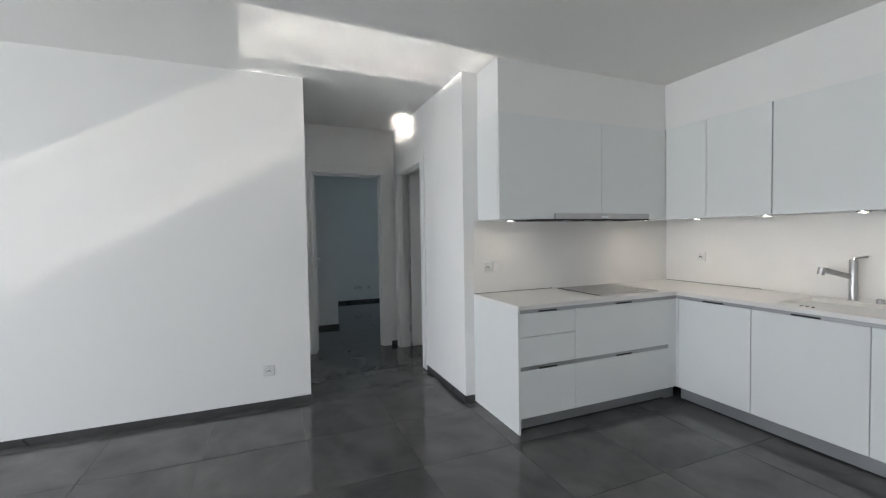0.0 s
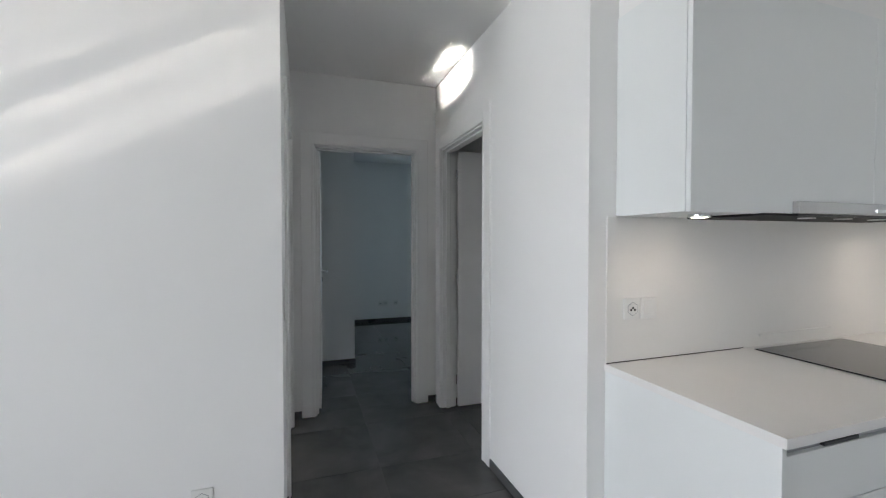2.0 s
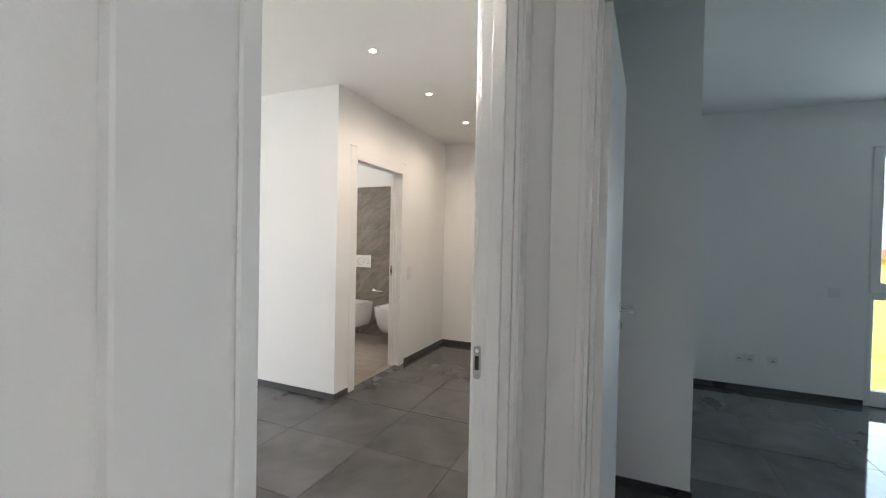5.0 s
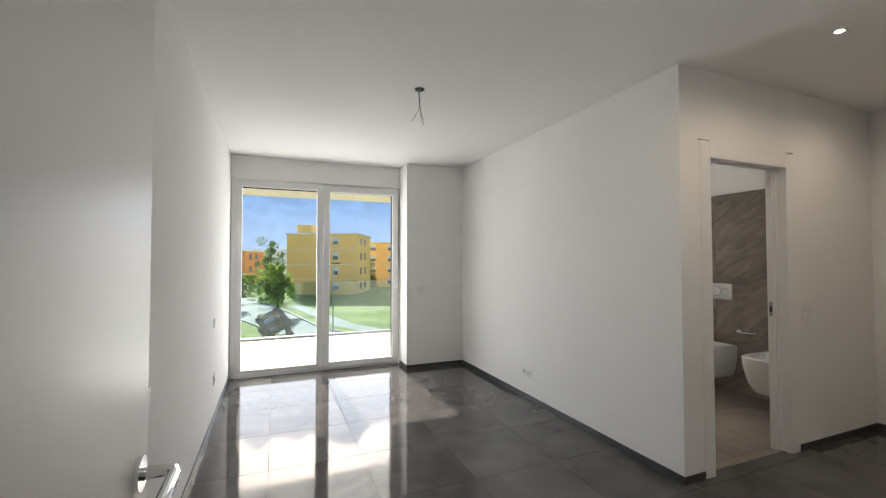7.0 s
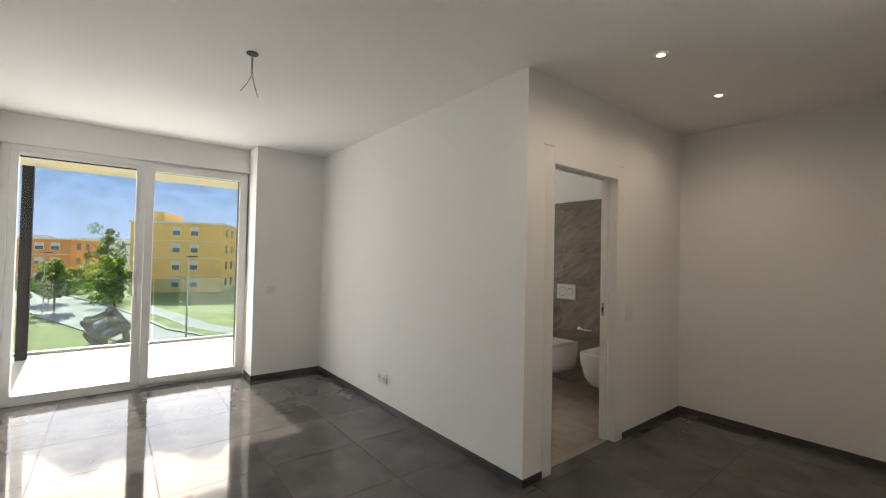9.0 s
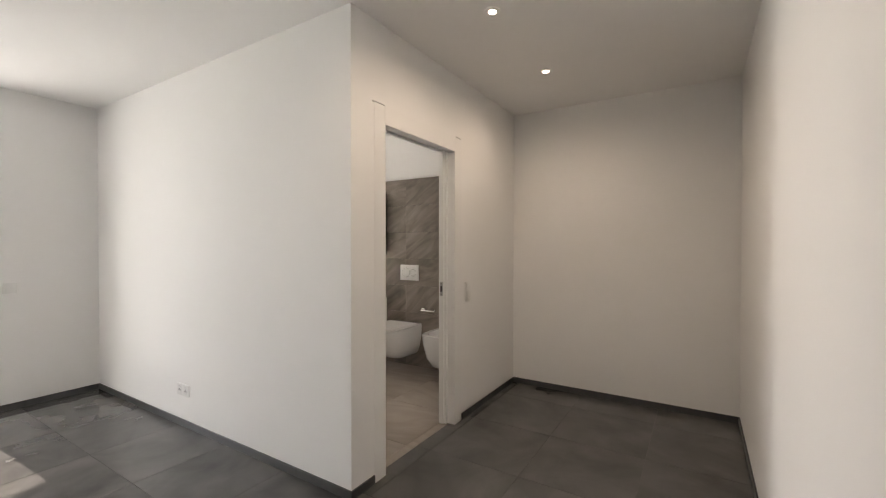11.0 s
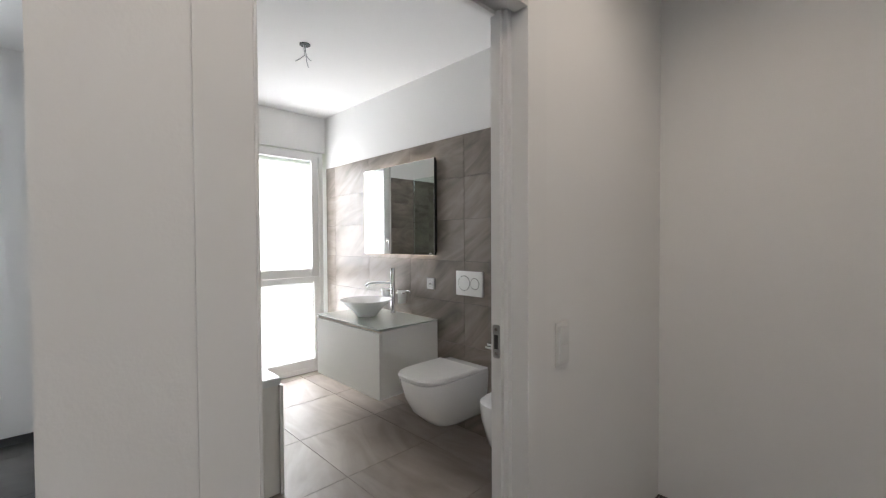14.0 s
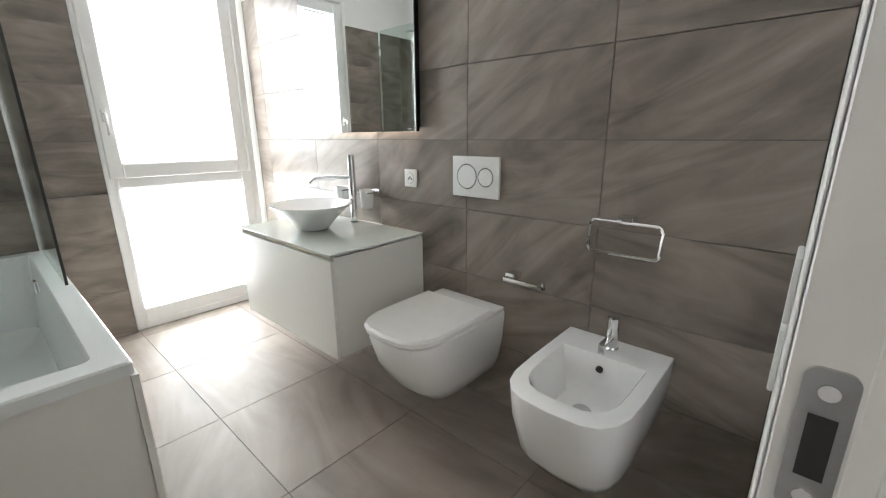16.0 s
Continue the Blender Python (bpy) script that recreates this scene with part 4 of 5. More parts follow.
part("bar", B((-2.99, -2.80, 5.088, 5.102, 0.618, 0.634), (-2.812, -2.80, 5.088, 5.102, 0.618, 0.648), bev=0.002), CHROME, t, smooth=True)

# bathtub, its panels and the shower
PLACE = Vector((0.024, -0.012, 0.0))
TX0, TX1, TY0, TY1, TZ = -5.203, -3.41, 3.152, 3.892, 0.63
t = thing("bathtub", "white built-in bathtub with a broad rim and plain panels", "bathtub", ((TX0 + TX1) / 2, (TY0 + TY1) / 2, 0))
bm = bmesh.new()
loft(bm, [ring(bm, rrect(x0, x1, y0, y1, r), z) for x0, x1, y0, y1, r, z in (
    (TX0, TX1, TY0, TY1, 0.012, TZ - 0.04), (TX0, TX1, TY0, TY1, 0.012, TZ - 0.006), (TX0 + 0.005, TX1 - 0.005, TY0 + 0.005, TY1 - 0.005, 0.012, TZ),
    (TX0 + 0.07, TX1 - 0.085, TY0 + 0.075, TY1 - 0.075, 0.03, TZ - 0.001), (TX0 + 0.078, TX1 - 0.095, TY0 + 0.083, TY1 - 0.083, 0.035, TZ - 0.015),
    (TX0 + 0.14, TX1 - 0.30, TY0 + 0.115, TY1 - 0.115, 0.08, 0.26), (TX0 + 0.2, TX1 - 0.38, TY0 + 0.16, TY1 - 0.16, 0.1, 0.215), (TX0 + 0.5, TX1 - 0.7, TY0 + 0.3, TY1 - 0.3, 0.05, 0.21))], cap0=False)
part("shell", bm, ACRYLIC, t, smooth=True)
part("end_panel", B((TX1 - 0.03, TX1 - 0.012, TY0, TY1 - 0.012, 0.0, TZ - 0.041)), VANITY, t, "pale end panel")
part("side_panel", B((TX0, TX1 + 0.008, TY1 - 0.012, TY1 + 0.006, 0.0, TZ - 0.041)), VANITY, t, "pale side panel")
bm = bmesh.new()
cyl(bm, (-4.72, 3.507, 0.213), (-4.72, 3.507, 0.222), 0.035)
part("drain", bm, CHROME, t, "chrome drain")
part("overflow", B((-4.75, -4.69, 3.785, 3.80, 0.53, 0.585), bev=0.004), CHROME, t, "chrome overflow cover")

t = thing("shower_screen", "clear glass bath screen with a steel stay bar", "shower screen", (-4.78, 3.87, TZ))
pn = part("glass", B((-5.2, -4.348, 3.866, 3.874, TZ + 0.002, 2.117)), SCREEN, t, "clear glass pane")
part("edge", B((-4.348, -4.343, 3.865, 3.875, TZ + 0.002, 2.117)), GASKET, t, "dark pane edge")
part("wall_profile", B((-5.205, -5.19, 3.86, 3.88, TZ + 0.002, 2.117)), CHROME, t)
bm = bmesh.new()
tube(bm, [(-4.36, 3.15, 2.085), (-4.36, 3.885, 2.085)], 0.0085, 10)
part("stay_bar", bm, CHROME, t, "round steel stay bar", smooth=True)

t = thing("rain_shower", "flat round rain shower head on a wall arm", "shower head", (-4.79, 3.51, 2.08))
bm = bmesh.new()
lathe(bm, -4.79, 3.51, [(0.0, 2.085), (0.112, 2.085), (0.115, 2.088), (0.115, 2.094), (0.03, 2.1), (0.02, 2.115), (0.0, 2.115)], 40)
part("disc", bm, STEEL, t, smooth=True)
bm = bmesh.new()
tube(bm, [(-4.79, 3.51, 2.112), (-4.79, 3.51, 2.15), (-4.81, 3.51, 2.17), (-4.85, 3.51, 2.175), (-5.21, 3.51, 2.175)], 0.011, 10)
part("arm", bm, CHROME, t, smooth=True)

t = thing("bath_mixer", "chrome bath mixer with a hand shower on a hose", "tap", (-3.73, 3.153, 0.8))
bm = bmesh.new()
cyl(bm, (-3.89, 3.215, 0.835), (-3.57, 3.215, 0.835), 0.027, seg=24)
part("body", bm, CHROME, t, smooth=True)
for xx in (-3.82, -3.64):
    bm = bmesh.new()
    cyl(bm, (xx, 3.153, 0.835), (xx, 3.163, 0.835), 0.036, seg=28)
    cyl(bm, (xx, 3.163, 0.835), (xx, 3.2, 0.835), 0.02, seg=20)
    part("wall_rose", bm, CHROME, t, "round chrome wall rose", smooth=True)
bm = bmesh.new()
loft(bm, [[bm.verts.new((-3.73 + a * w, y, z + b * h)) for a, b in ((-1, -1), (1, -1), (1, 1), (-1, 1))] for y, z, w, h in
          ((3.2, 0.835, 0.03, 0.022), (3.25, 0.83, 0.038, 0.018), (3.30, 0.815, 0.044, 0.014), (3.315, 0.795, 0.044, 0.012))])
sp_ = part("spout", bm, CHROME, t, "broad flat chrome spout", smooth=True)
part("mouth", B((-3.768, -3.692, 3.3155, 3.3185, 0.785, 0.804)), HOLE, sp_, "dark plate for the shade in the spout's slot")
bm = bmesh.new()
cyl(bm, (-3.73, 3.215, 0.86), (-3.73, 3.215, 0.89), 0.024, seg=24)
part("diverter", bm, CHROME, t, smooth=True)
for xx, d in ((-3.57, 1), (-3.89, -1)):
    bm = bmesh.new()
    cyl(bm, (xx, 3.215, 0.835), (xx + d * 0.035, 3.215, 0.835), 0.031, seg=28)
    tube(bm, [(xx + d * 0.02, 3.235, 0.84), (xx + d * 0.02, 3.27, 0.85), (xx + d * 0.02, 3.305, 0.855)], 0.008, 8)
    part("lever", bm, CHROME, t, "chrome turning lever", smooth=True)
part("holder", B((-3.955, -3.925, 3.153, 3.166, 0.955, 1.11), (-3.95, -3.93, 3.163, 3.245, 0.985, 1.005), bev=0.003), CHROME, t, "chrome wall holder", smooth=True)
part("holder", B((-3.96, -3.92, 3.163, 3.19, 1.045, 1.075), bev=0.006), CHROME, t, smooth=True)
bm = bmesh.new()
cyl(bm, (-3.94, 3.235, 0.95), (-3.94, 3.235, 1.0), 0.016, 0.019, seg=18)
cyl(bm, (-3.94, 3.235, 1.0), (-3.94, 3.235, 1.165), 0.0125, seg=18)
part("hand_shower", bm, CHROME, t, "slim chrome hand shower", smooth=True)
bm = bmesh.new()
hose = [(-3.94, 3.235, 0.95), (-3.935, 3.25, 0.88), (-3.93, 3.29, 0.80), (-3.92, 3.355, 0.72), (-3.91, 3.42, 0.635), (-3.90, 3.452, 0.565), (-3.89, 3.435, 0.515), (-3.88, 3.37, 0.495), (-3.86, 3.315, 0.55), (-3.84, 3.275, 0.66), (-3.80, 3.24, 0.76), (-3.78, 3.215, 0.81)]
fine = []
for i in range(len(hose) - 1):
    p = [Vector(hose[max(0, min(len(hose) - 1, i + k))]) for k in (-1, 0, 1, 2)]
    for s in range(5):
        u = s / 5
        fine.append(0.5 * ((2 * p[1]) + (p[2] - p[0]) * u + (2 * p[0] - 5 * p[1] + 4 * p[2] - p[3]) * u * u + (3 * p[1] - p[0] - 3 * p[2] + p[3]) * u ** 3))
fine.append(Vector(hose[-1]))
tube(bm, fine, 0.0075, 8)
part("hose", bm, STEEL, t, "ribbed metal hose", smooth=True)


# ---- balcony ----
G = -4.9
solid("balcony_floor", B((-8.35, -5.8, -7.2, 3.0, -0.25, -0.04)), SLAB, "pale sunlit balcony floor slab", "balcony", "structure")
solid("balcony_soffit", B((-8.0, -5.8, -7.2, 3.0, 2.52, 2.78)), SOFFIT, "cream underside of the balcony above", "balcony", "structure")
solid("balcony_post", B((-8.0, -7.89, -0.045, 0.065, -0.04, 2.52), bev=0.004), ANTHRA, "slim dark metal balcony post", "post")


def balustrade(y0, y1):
    t = thing("glass_balustrade", "greenish glass balustrade along the balcony edge", "balustrade", (-8.28, (y0 + y1) / 2, -0.04), "balustrade panes")
    p = part("glass", B((-8.29, -8.275, y0 + 0.01, y1 - 0.01, -0.02, 0.985)), RAILG, t)
    p.visible_shadow = False
    part("base_rail", B((-8.31, -8.255, y0, y1, -0.04, 0.0)), ALU, t, "aluminium base rail")


for k in range(-4, 2):
    balustrade(k * 1.55 - 0.1, k * 1.55 + 1.45)

# ---- outdoors ----
GRASS = pbr("grass", (0.23, 0.29, 0.07), 0.9, scale=0.35, amount=0.45, fine=6, bump=0.4)
ASPHALT = pbr("asphalt", (0.40, 0.40, 0.405), 0.85, scale=0.6, amount=0.12, fine=30, bump=0.2)
KERB = pbr("kerb_stone", (0.34, 0.33, 0.31), 0.8, scale=2, amount=0.12, bump=0.2)
OCHRE = pbr("ochre_render", (0.93, 0.60, 0.21), 0.9, scale=0.4, amount=0.06, fine=8)
ORANGE = pbr("orange_render", (0.8, 0.38, 0.14), 0.9, scale=0.4, amount=0.08, fine=8)
YELLOW = pbr("yellow_render", (0.8, 0.58, 0.13), 0.9, scale=0.4, amount=0.06, fine=8)
PALEB = pbr("pale_render", (0.8, 0.81, 0.82), 0.9, scale=0.3, amount=0.08, fine=6)
TRIMW = pbr("white_trim", (0.78, 0.77, 0.74), 0.8, scale=2, amount=0.05)
BLIND = pbr("window_blind", (0.66, 0.67, 0.68), 0.5, scale=3, amount=0.1)
WGLASS = pbr("far_window", (0.16, 0.17, 0.17), 0.1, scale=3, amount=0.2)
ROOFR = pbr("red_roof_tiles", (0.38, 0.10, 0.05), 0.85, scale=3, amount=0.2, fine=20, bump=0.3)
BARK = pbr("bark", (0.10, 0.075, 0.05), 0.9, scale=6, amount=0.3, bump=0.5)


def foliage(name, col):
    """Leaves that let some sunlight through."""
    m = pbr(name, col, 0.55, scale=1.5, amount=0.5, fine=9)
    nt = m.node_tree
    tl = nt.nodes.new("ShaderNodeBsdfTranslucent")
    tl.inputs[0].default_value = (col[0] * 2.6, col[1] * 2.6, col[2] * 1.6, 1)
    mx = nt.nodes.new("ShaderNodeMixShader")
    mx.inputs[0].default_value = 0.45
    nt.links.new(nt.nodes["Principled BSDF"].outputs[0], mx.inputs[1])
    nt.links.new(tl.outputs[0], mx.inputs[2])
    nt.links.new(mx.outputs[0], nt.nodes["Material Output"].inputs[0])
    return m


LEAF = foliage("leaves", (0.12, 0.19, 0.05))
LEAF_D = foliage("dark_leaves", (0.06, 0.11, 0.045))
CORTEN = pbr("rust_brown_wood", (0.40, 0.31, 0.27), 0.8, scale=4, amount=0.25, bump=0.3)

bm = bmesh.new()
bx(bm, -3000, 3000, -3000, 3000, G - 0.5, G)
solid("ground", bm, GRASS, "wide green meadow round the houses", "ground", "structure")


def EX(x, y):
    """Places outdoors, taken from the bedroom window."""
    return (-0.24 + (x + 0.24) * 1.165, 0.85 + (y - 0.85) * 1.165)


def strip(name, left, right, z0, z1, material, label):
    """A band of ground between two edges."""
    bm = bmesh.new()
    rows = [[bm.verts.new((*p, z)) for p, z in ((EX(*a), z0), (EX(*a), z1), (EX(*b), z1), (EX(*b), z0))] for a, b in zip(left, right)]
    for r, s in zip(rows, rows[1:]):
        for i in range(3):
            bm.faces.new((r[i], r[i + 1], s[i + 1], s[i]))
    bm.faces.new(rows[0])
    bm.faces.new(rows[-1])
    return solid(name, bm, material, label, name.split("_")[0], "structure")


edge_l = [(-120, -24), (-70, -11), (-45, -3.0), (-37, -0.4), (-29.9, 2.0), (-24, 5.0), (-21, 10), (-20, 25)]
edge_r = [(-120, -16), (-72, -5), (-52, 0.6), (-43.9, 2.3), (-34.8, 3.9), (-30, 5.9), (-26.5, 11), (-25.5, 25)]
strip("road", edge_l, edge_r, G - 0.1, G + 0.012, ASPHALT, "pale grey asphalt lane with a bend")
strip("kerb", edge_r, [(x - 0.05, y + 0.28) for x, y in edge_r], G - 0.1, G + 0.12, KERB, "pale stone kerb along the meadow")
strip("kerb", [(x + 0.05, y - 0.22) for x, y in edge_l], edge_l, G - 0.1, G + 0.10, KERB, "pale stone kerb along the lane")
strip("pavement", [(x - 0.4, y + 1.4) for x, y in edge_r[2:]], [(x - 0.8, y + 3.0) for x, y in edge_r[2:]], G - 0.1, G + 0.03, ASPHALT, "grey footpath beside the lane")


def block(name, origin, turn, w, d, h, wall_mat, cols, storeys, label, win=(1.1, 1.2), roof=None, attic=None, bands=True):
    """A house: front along its own x from the origin, depth along +y of its own."""
    m = Matrix.Translation((*origin, G)) @ Matrix.Rotation(turn, 4, "Z")
    t = new(name)
    t.location = (*origin, G)
    ORIGIN[t] = Vector((*origin, G))
    tagged(t, label, "house")

    g = 1 if d > 0 else -1

    def P(nm, bm, mt, par, lab=""):
        bmesh.ops.transform(bm, matrix=m @ Matrix.Diagonal((1, g, 1, 1)), verts=bm.verts)
        return part(nm, bm, mt, par, lab)

    d = abs(d)
    P("walls", B((0, w, 0, d, -0.3, h)), wall_mat, t)
    if roof:
        bm = bmesh.new()
        e = 0.6
        ring0 = [bm.verts.new(p) for p in ((-e, -e, h), (w + e, -e, h), (w + e, d + e, h), (-e, d + e, h))]
        top = [bm.verts.new(p) for p in ((w * 0.3, d / 2, h + roof), (w * 0.7, d / 2, h + roof))]
        bm.faces.new((ring0[0], ring0[1], top[1], top[0]))
        bm.faces.new((ring0[2], ring0[3], top[0], top[1]))
        bm.faces.new((ring0[1], ring0[2], top[1]))
        bm.faces.new((ring0[3], ring0[0], top[0]))
        bm.faces.new(ring0[::-1])
        P("roof", bm, ROOFR, t, "red tiled hipped roof")
    else:
        P("roof", B((-0.25, w + 0.25, -0.25, d + 0.25, h, h + 0.28)), TRIMW, t, "flat roof with a pale edge")
    if attic:
        P("roof_house", B((attic[0], attic[1], 1.5, d - 2, h + 0.2, h + attic[2])), wall_mat, t)
    sh = h / storeys
    for s in range(storeys):
        for c in cols:
            z0 = s * sh + sh * 0.32
            wd = P("window", B((c - win[0] / 2 - 0.08, c + win[0] / 2 + 0.08, -0.04, 0.1, z0 - 0.08, z0 + win[1] + 0.08)), TRIMW, t)
            P("glass", B((c - win[0] / 2, c + win[0] / 2, -0.06, 0.1, z0, z0 + win[1] * 0.55)), WGLASS, wd)
            P("blind", B((c - win[0] / 2, c + win[0] / 2, -0.07, 0.1, z0 + win[1] * 0.55, z0 + win[1])), BLIND, wd)
        if bands and s:
            P("band", B((-0.02, w + 0.02, -0.03, 0.05, s * sh - 0.04, s * sh + 0.04)), TRIMW, t)
    for s in range(storeys):
        for c in (d * 0.25, d * 0.55):
            z0 = s * sh + sh * 0.32
            for xx in (-0.05, w - 0.05):
                P("window", B((xx, xx + 0.1, c - 0.6, c + 0.6, z0, z0 + 1.3)), WGLASS, t)
    return t


def facing(a, b):
    return math.atan2(b[1] - a[1], b[0] - a[0])


A, Bq = (-69.0, 2.5), (-64.6, 12.6)
pa, pb = EX(*A), EX(*Bq)
W = math.dist(pa, pb)
block("apartment_building", pb, facing(pb, pa), W, -12.0, 10.9, OCHRE, [W * f for f in (0.31, 0.51)], 4,
      "four-storey ochre apartment building with a flat roof", (1.0, 1.25), None, (W * 0.69, W * 0.9, 1.9))
pa, pb = EX(-82, 17.5), EX(-80, 27)
W2 = math.dist(pa, pb)
block("apartment_building", pb, facing(pb, pa), W2, -12.0, 10.2, OCHRE, [W2 * f for f in (0.2, 0.5, 0.85)], 4, "ochre apartment block farther off behind trees", (1.2, 1.25))
pa, pb = EX(-92, -14), EX(-88, -4.5)
W3 = math.dist(pa, pb)
block("apartment_building", pb, facing(pb, pa), W3, -10.0, 8.2, ORANGE, [W3 * f for f in (0.2, 0.4, 0.6, 0.8)], 3, "low orange apartment block beyond the lane", (1.2, 1.2))
for (p, q, hh, dd) in (((-130, -8), (-128, 1), 8.0, 20), ((-160, -22), (-158, -9), 9.0, 20), ((-190, -40), (-186, -18), 11.0, 15), ((-220, -12), (-217, 8), 12.0, 15), ((-240, -50), (-236, -22), 13, 15)):
    pa, pb = EX(*p), EX(*q)
    wq = math.dist(pa, pb)
    block("far_building", pb, facing(pb, pa), wq, -float(dd), hh, PALEB, [wq * f for f in (0.15, 0.38, 0.62, 0.85)], 3, "pale low building far off in the town", (2.2, 1.2), bands=False)
rnd = random.Random(11)
for k in range(16):
    px, py = -rnd.uniform(210, 420), rnd.uniform(-95, 45)
    block("far_house", (px, py), radians(-90 + rnd.uniform(-20, 20)), rnd.uniform(9, 20), -10.0, rnd.uniform(6, 15), PALEB, [2.5, 6.5], 3,
          "pale house far off at the foot of the mountain", (1.6, 1.2), 2.5 if k % 3 else None, bands=False)
block("yellow_house", (14.6, 34.0), radians(-25), 11.0, 9.0, 5.8, YELLOW, [1.6, 4.6, 7.6], 3, "yellow house with a red tiled roof", (0.9, 1.2), 3.0, bands=False)


def tree(x, y, h, r, label, seed, leaf_mat, trunk=0.3):
    rnd = random.Random(seed)
    t = thing("tree", label, "tree", (x, y, G))
    bm = bmesh.new()
    tube(bm, [(x, y, G - 0.1), (x + 0.03, y, G + h * 0.2), (x - 0.05, y + 0.04, G + h * 0.45), (x, y, G + h * 0.8)], 0.09, 8)
    for k in range(9):
        a = rnd.uniform(0, math.tau)
        z = G + h * rnd.uniform(0.3, 0.6)
        tube(bm, [(x, y, z), (x + math.cos(a) * r * 0.4, y + math.sin(a) * r * 0.4, z + h * 0.12), (x + math.cos(a) * r * 0.75, y + math.sin(a) * r * 0.75, z + h * 0.2)], 0.035, 5)
    part("trunk", bm, BARK, t)
    vs, fs = [], []
    blobs = [(Vector((rnd.gauss(0, 0.42) * r, rnd.gauss(0, 0.42) * r, G + h * (trunk + (1 - trunk) * rnd.betavariate(1.4, 1.9)))), rnd.uniform(0.16, 0.34) * r) for _ in range(46)]
    for c, br in blobs:
        taper = 1.0 - 0.55 * max(0, (c.z - G) / h - 0.5) * 2
        for _ in range(110):
            d = Vector((rnd.gauss(0, 1), rnd.gauss(0, 1), rnd.gauss(0, 1))).normalized() * br * rnd.uniform(0.5, 1.0)
            p = Vector((x + c.x * taper, y + c.y * taper, c.z)) + d
            u = Vector((rnd.gauss(0, 1), rnd.gauss(0, 1), rnd.gauss(0, 0.6))).normalized()
            v = u.cross(Vector((rnd.gauss(0, 1), rnd.gauss(0, 1), rnd.gauss(0, 1)))).normalized()
            s = rnd.uniform(0.1, 0.2)
            i = len(vs)
            vs += [p - u * s, p + v * s * 0.55, p + u * s, p - v * s * 0.55]
            fs.append((i, i + 1, i + 2, i + 3))
    me = bpy.data.meshes.new("crown")
    me.from_pydata([v_ - Vector((x, y, G)) for v_ in vs], [], fs)
    me.materials.append(leaf_mat)
    ob = new("crown", me)
    ob.parent = t
    return t


tree(*EX(-43.5, 1.05), 5.7, 2.15, "young leafy street tree beside the lane", 1, LEAF)
tree(*EX(-50, -3.1), 5.4, 1.8, "small street tree beside the lane", 2, LEAF)
tree(*EX(-64, 0.2), 9.6, 3.0, "large dark leafy tree by the apartment building", 3, LEAF_D, 0.15)
tree(*EX(-58, -4.2), 4.6, 1.7, "leafy tree beyond the lane", 4, LEAF_D, 0.15)
tree(*EX(-72, -3.4), 3.4, 2.4, "low bushy tree beyond the lane", 5, LEAF, 0.1)
tree(*EX(-76, 16.3), 6.5, 2.6, "dark bushy tree beside the apartment building", 6, LEAF_D, 0.05)
tree(15.5, 29.5, 4.2, 2.0, "round light green bush on the lawn", 7, LEAF, 0.05)
tree(*EX(-66, -9), 4.2, 2.3, "leafy tree beyond the lane", 8, LEAF, 0.1)


def street_lamp(x, y, h):
    t = thing("street_lamp", "slim grey street lamp with a flat head", "street lamp", (x, y, G))
    bm = bmesh.new()
    cyl(bm, (x, y, G - 0.1), (x, y, G + h), 0.07, 0.045, 12)
    part("pole", bm, ALU, t, smooth=True)
    part("head", B((x - 0.12, x + 0.12, y - 0.1, y + 0.55, G + h - 0.02, G + h + 0.07), bev=0.02), ANTHRA, t)


street_lamp(*EX(-30.3, 4.55), 6.0)
street_lamp(*EX(-50, -3.8), 6.0)

# tilted open cube of rust-brown beams on the verge
t = thing("garden_sculpture", "tilted open cube frame of rust-brown beams", "sculpture", (*EX(-31.2, 0.75), G))
cx, cy = EX(-31.2, 0.75)
mm = Matrix.Translation((cx, cy, G + 0.9)) @ Euler((radians(28), radians(34), radians(35))).to_matrix().to_4x4()
s, w = 0.86, 0.16
for ax in range(3):
    for u in (-1, 1):
        for v in (-1, 1):
            lo, hi = [0, 0, 0], [0, 0, 0]
            o = [i for i in range(3) if i != ax]
            lo[ax], hi[ax] = -s - w, s + w
            lo[o[0]], hi[o[0]] = u * s - w, u * s + w
            lo[o[1]], hi[o[1]] = v * s * 0.75 - w, v * s * 0.75 + w
            bm = B((lo[0], hi[0], lo[1], hi[1], lo[2], hi[2]))
            bmesh.ops.transform(bm, matrix=mm, verts=bm.verts)
            part("beam", bm, CORTEN, t)


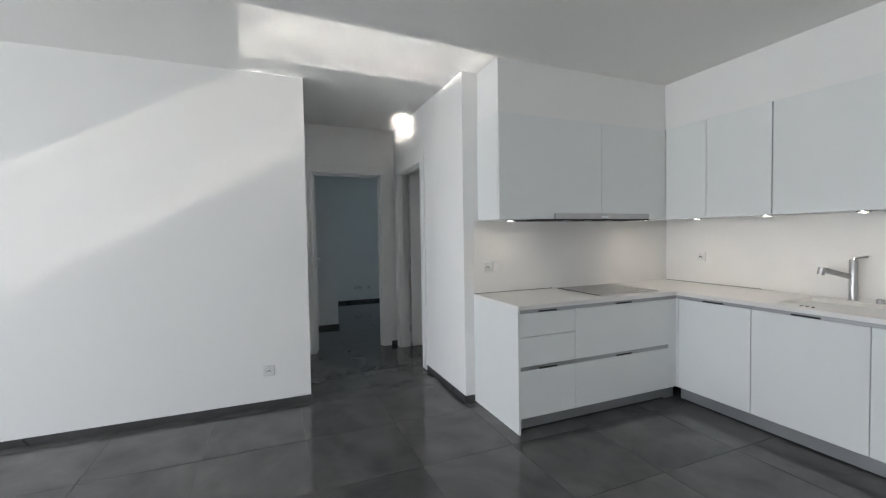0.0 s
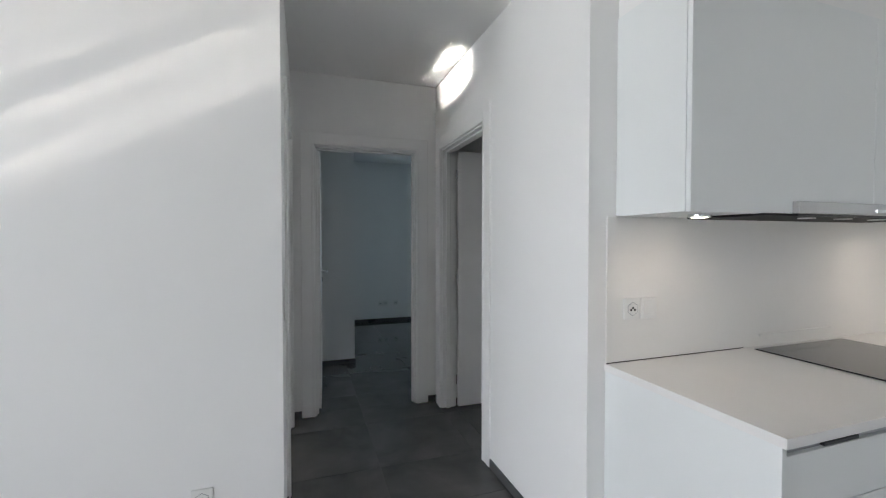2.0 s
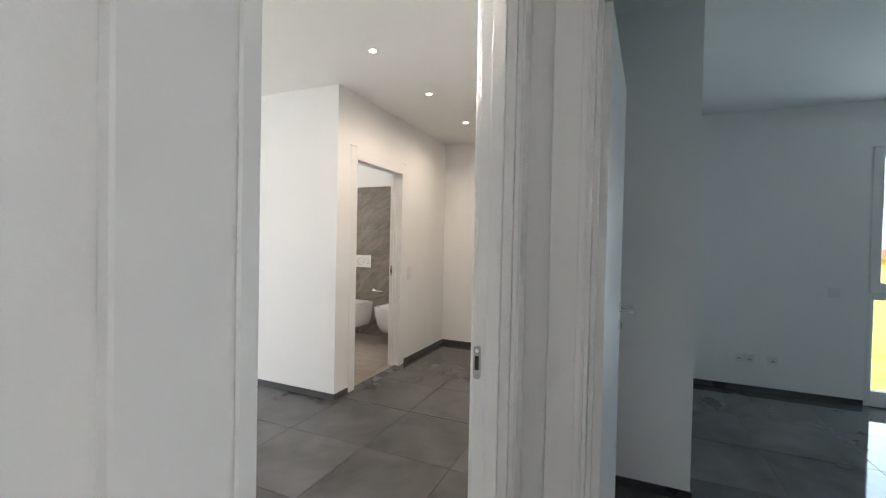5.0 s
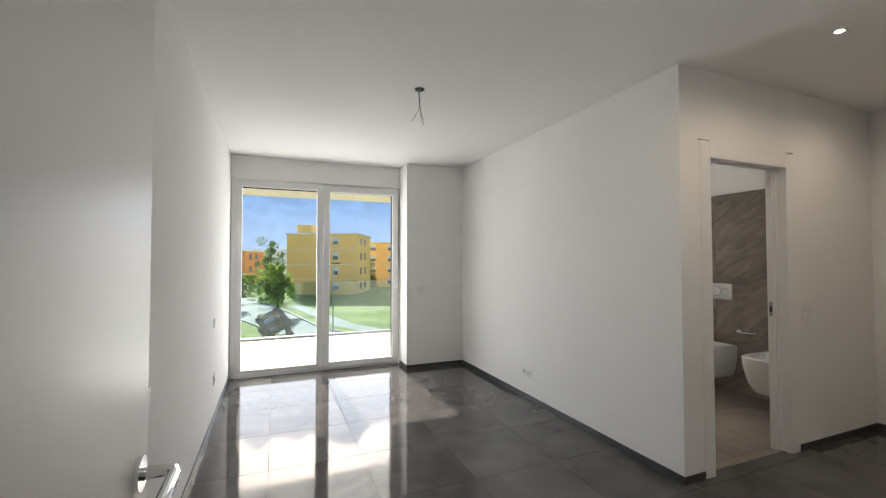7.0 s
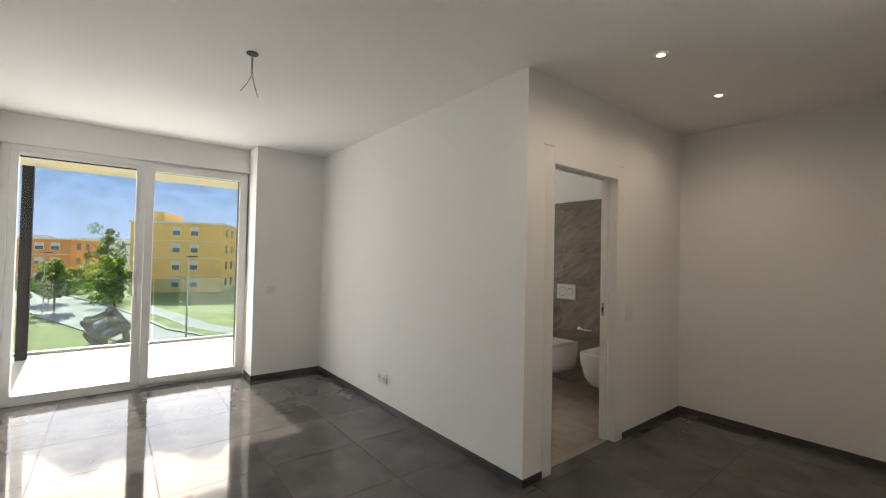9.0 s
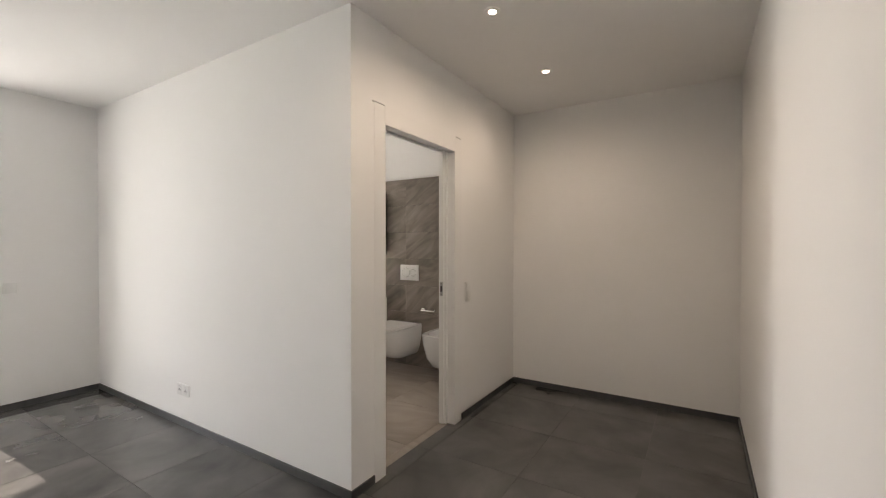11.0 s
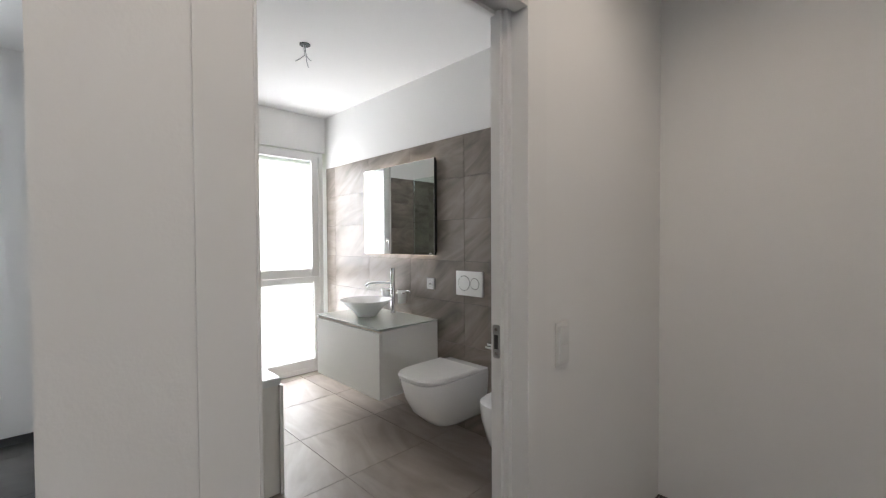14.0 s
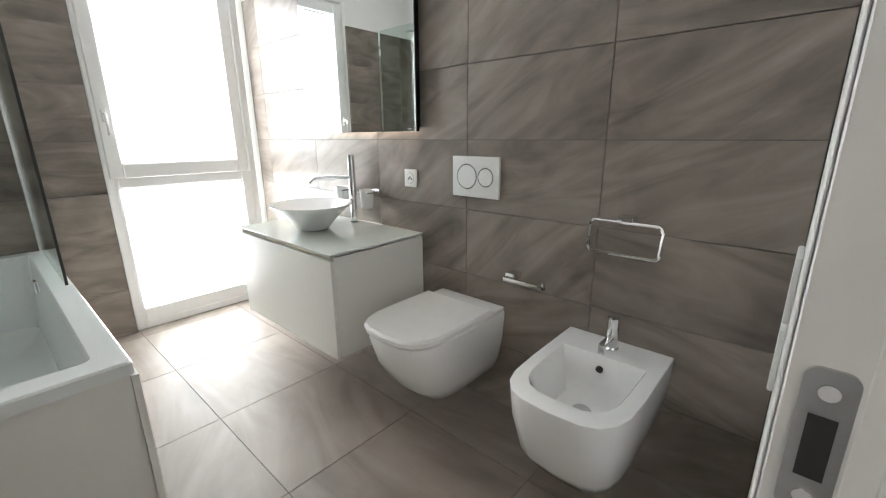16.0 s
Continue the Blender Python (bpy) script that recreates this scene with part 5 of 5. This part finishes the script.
def mountain(name, angle, dist, height, length, seed, col, label):
    """A wooded ridge far off that glows, with haze painted into its colour."""
    m, nt, b = nodes_of(name)
    tc = nt.nodes.new("ShaderNodeTexCoord")
    n1 = nt.nodes.new("ShaderNodeTexNoise")
    n1.inputs["Scale"].default_value, n1.inputs["Detail"].default_value = 0.02, 10.0
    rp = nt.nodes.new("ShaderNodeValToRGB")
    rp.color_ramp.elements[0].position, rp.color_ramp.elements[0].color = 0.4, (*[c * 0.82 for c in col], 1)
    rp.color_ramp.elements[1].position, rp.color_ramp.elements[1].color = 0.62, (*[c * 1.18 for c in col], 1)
    nt.links.new(tc.outputs["Object"], n1.inputs["Vector"])
    nt.links.new(n1.outputs[0], rp.inputs[0])
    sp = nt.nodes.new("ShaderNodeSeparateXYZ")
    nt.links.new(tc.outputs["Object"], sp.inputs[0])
    # haze is painted in: paler blue mixed into the colour towards the foot
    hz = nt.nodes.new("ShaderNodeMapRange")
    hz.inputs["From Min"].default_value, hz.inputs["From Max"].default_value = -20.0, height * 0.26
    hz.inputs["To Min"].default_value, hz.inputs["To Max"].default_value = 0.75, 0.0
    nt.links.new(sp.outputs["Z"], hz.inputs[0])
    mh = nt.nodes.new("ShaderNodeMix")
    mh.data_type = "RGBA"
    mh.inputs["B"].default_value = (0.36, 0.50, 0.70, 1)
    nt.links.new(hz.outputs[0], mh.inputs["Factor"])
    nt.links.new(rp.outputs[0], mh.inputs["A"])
    # the ridge emits its painted daylight colour instead of being lit
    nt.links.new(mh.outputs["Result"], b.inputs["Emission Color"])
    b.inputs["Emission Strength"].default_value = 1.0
    b.inputs["Base Color"].default_value = (0.03, 0.04, 0.05, 1)
    b.inputs["Roughness"].default_value = 1.0
    d, u = Vector((math.cos(angle), math.sin(angle), 0)), Vector((-math.sin(angle), math.cos(angle), 0))
    bm = bmesh.new()
    nx, nz = 80, 26
    grid = []
    for i in range(nx + 1):
        a = (i / nx - 0.5) * length
        top = height * (0.85 + 0.35 * noise.noise(Vector((a * 0.0016, seed, 0))) + 0.12 * noise.noise(Vector((a * 0.006, seed, 3))))
        row = []
        for k in range(nz + 1):
            f = k / nz
            back = 900 * f + 90 * noise.noise(Vector((a * 0.004, f * 4, seed)))
            row.append(bm.verts.new(d * (dist + back) + u * a + Vector((0, 0, G - 20 + top * f ** 0.85))))
        grid.append(row)
    for r, q in zip(grid, grid[1:]):
        for k in range(nz):
            bm.faces.new((r[k], r[k + 1], q[k + 1], q[k]))
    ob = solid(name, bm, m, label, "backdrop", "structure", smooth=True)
    return ob


mountain("backdrop_west", math.pi, 1500, 1150, 5200, 2.0, (0.105, 0.235, 0.47), "glowing backdrop of a wooded mountain slope, blue haze painted in")
mountain("backdrop_north", math.pi * 0.42, 1900, 430, 4200, 5.0, (0.20, 0.32, 0.50), "glowing backdrop of a mountain ridge under a white sky, blue haze painted in")


# ---- tiles, piece by piece ----
TILES = {}


def box_mesh(name, sx, sy, sz, material):
    key = (round(sx, 3), round(sy, 3), round(sz, 3), material.name)
    if key not in TILES:
        bm = bmesh.new()
        bx(bm, -sx / 2, sx / 2, -sy / 2, sy / 2, -sz / 2, sz / 2)
        TILES[key] = mesh_of(name, bm, material)
    return TILES[key]


def cuts(a, b, origin, step):
    """Joint lines between a and b."""
    k = math.floor((a - origin) / step)
    out = []
    while origin + k * step < b - 1e-6:
        lo, hi = max(a, origin + k * step), min(b, origin + (k + 1) * step)
        if hi - lo > 0.02:
            out.append((lo, hi))
        k += 1
    return out


def floor_of(name, rects, ox, oy, step, material, grout, label, gap=0.0035):
    bm = bmesh.new()
    for x0, x1, y0, y1 in rects:
        bx(bm, x0, x1, y0, y1, -0.25, -0.004)
    base = solid(name, bm, grout, label, "floor", "structure")
    for x0, x1, y0, y1 in rects:
        for a, b in cuts(x0, x1, ox, step):
            for c, d in cuts(y0, y1, oy, step):
                ob = new("tile", box_mesh("tile", b - a - gap, d - c - gap, 0.008, material))
                ob.parent = base
                ob.location = ((a + b) / 2, (c + d) / 2, -0.004)


def wall_tiles(parent, axis, face, a0, a1, z0, z1, oa, material, sgn, w=0.598, h=0.3015, gap=0.003):
    """Tiles on a wall; sgn: the way the wall looks."""
    for a, b in cuts(a0, a1, oa, w):
        for c, d in cuts(z0, z1, 0.0, h):
            if axis == "y":
                me, loc = box_mesh("tile", b - a - gap, 0.012, d - c - gap, material), ((a + b) / 2, face - sgn * 0.006, (c + d) / 2)
            else:
                me, loc = box_mesh("tile", 0.012, b - a - gap, d - c - gap, material), (face - sgn * 0.006, (a + b) / 2, (c + d) / 2)
            ob = new("tile", me)
            ob.parent = parent
            ob.location = loc


floor_of("floor_living", [(-5.8, 3.45, -7.2, 0.05), (-0.048, 1.26, 0.05, 1.425), (1.26, 2.4, -0.5, 1.425)], 0.521, -0.735, 0.612, FLOOR, GROUT, "large dark grey polished floor tiles")
floor_of("floor_bedroom", [(-5.8, -0.048, 0.05, 3.04), (-1.99, -0.048, 3.04, 5.25)], -3.11, 0.565, 0.615, FLOOR, GROUT, "large dark grey polished floor tiles")
floor_of("floor_room", [(-0.048, 4.5, 1.425, 5.26)], 0.521, 1.713, 0.612, FLOOR, GROUT, "large dark grey polished floor tiles")
floor_of("floor_bath", [(-5.5, -1.99, 3.04, 5.25)], -3.88, 4.21, 0.608, BATHF, GROUT_B, "large brown-grey stone-look floor tiles")

bb = solid("wall_tiling_back", B((-5.19, -2.0505, 5.1425, 5.1465, 0, 2.11)), GROUT_B, "brown-grey veined stone-look wall tiles", "wall", "structure")
wall_tiles(bb, "y", 5.135, -5.18, -2.052, 0, 2.11, -2.612, BATHT, -1)
bw = solid("wall_tiling_west", B((-5.1915, -5.1875, 3.137, 4.2, 0, 2.11)), GROUT_B, "brown-grey veined stone-look wall tiles", "wall", "structure")
wall_tiles(bw, "x", -5.18, 3.137, 4.2, 0, 2.11, 3.60, BATHT, 1)
bs = solid("wall_tiling_tub", B((-5.18, -2.3, 3.1255, 3.1295, 0, 2.11)), GROUT_B, "brown-grey veined stone-look wall tiles", "wall", "structure")
wall_tiles(bs, "y", 3.137, -5.18, -2.3, 0, 2.11, -2.612, BATHT, 1)
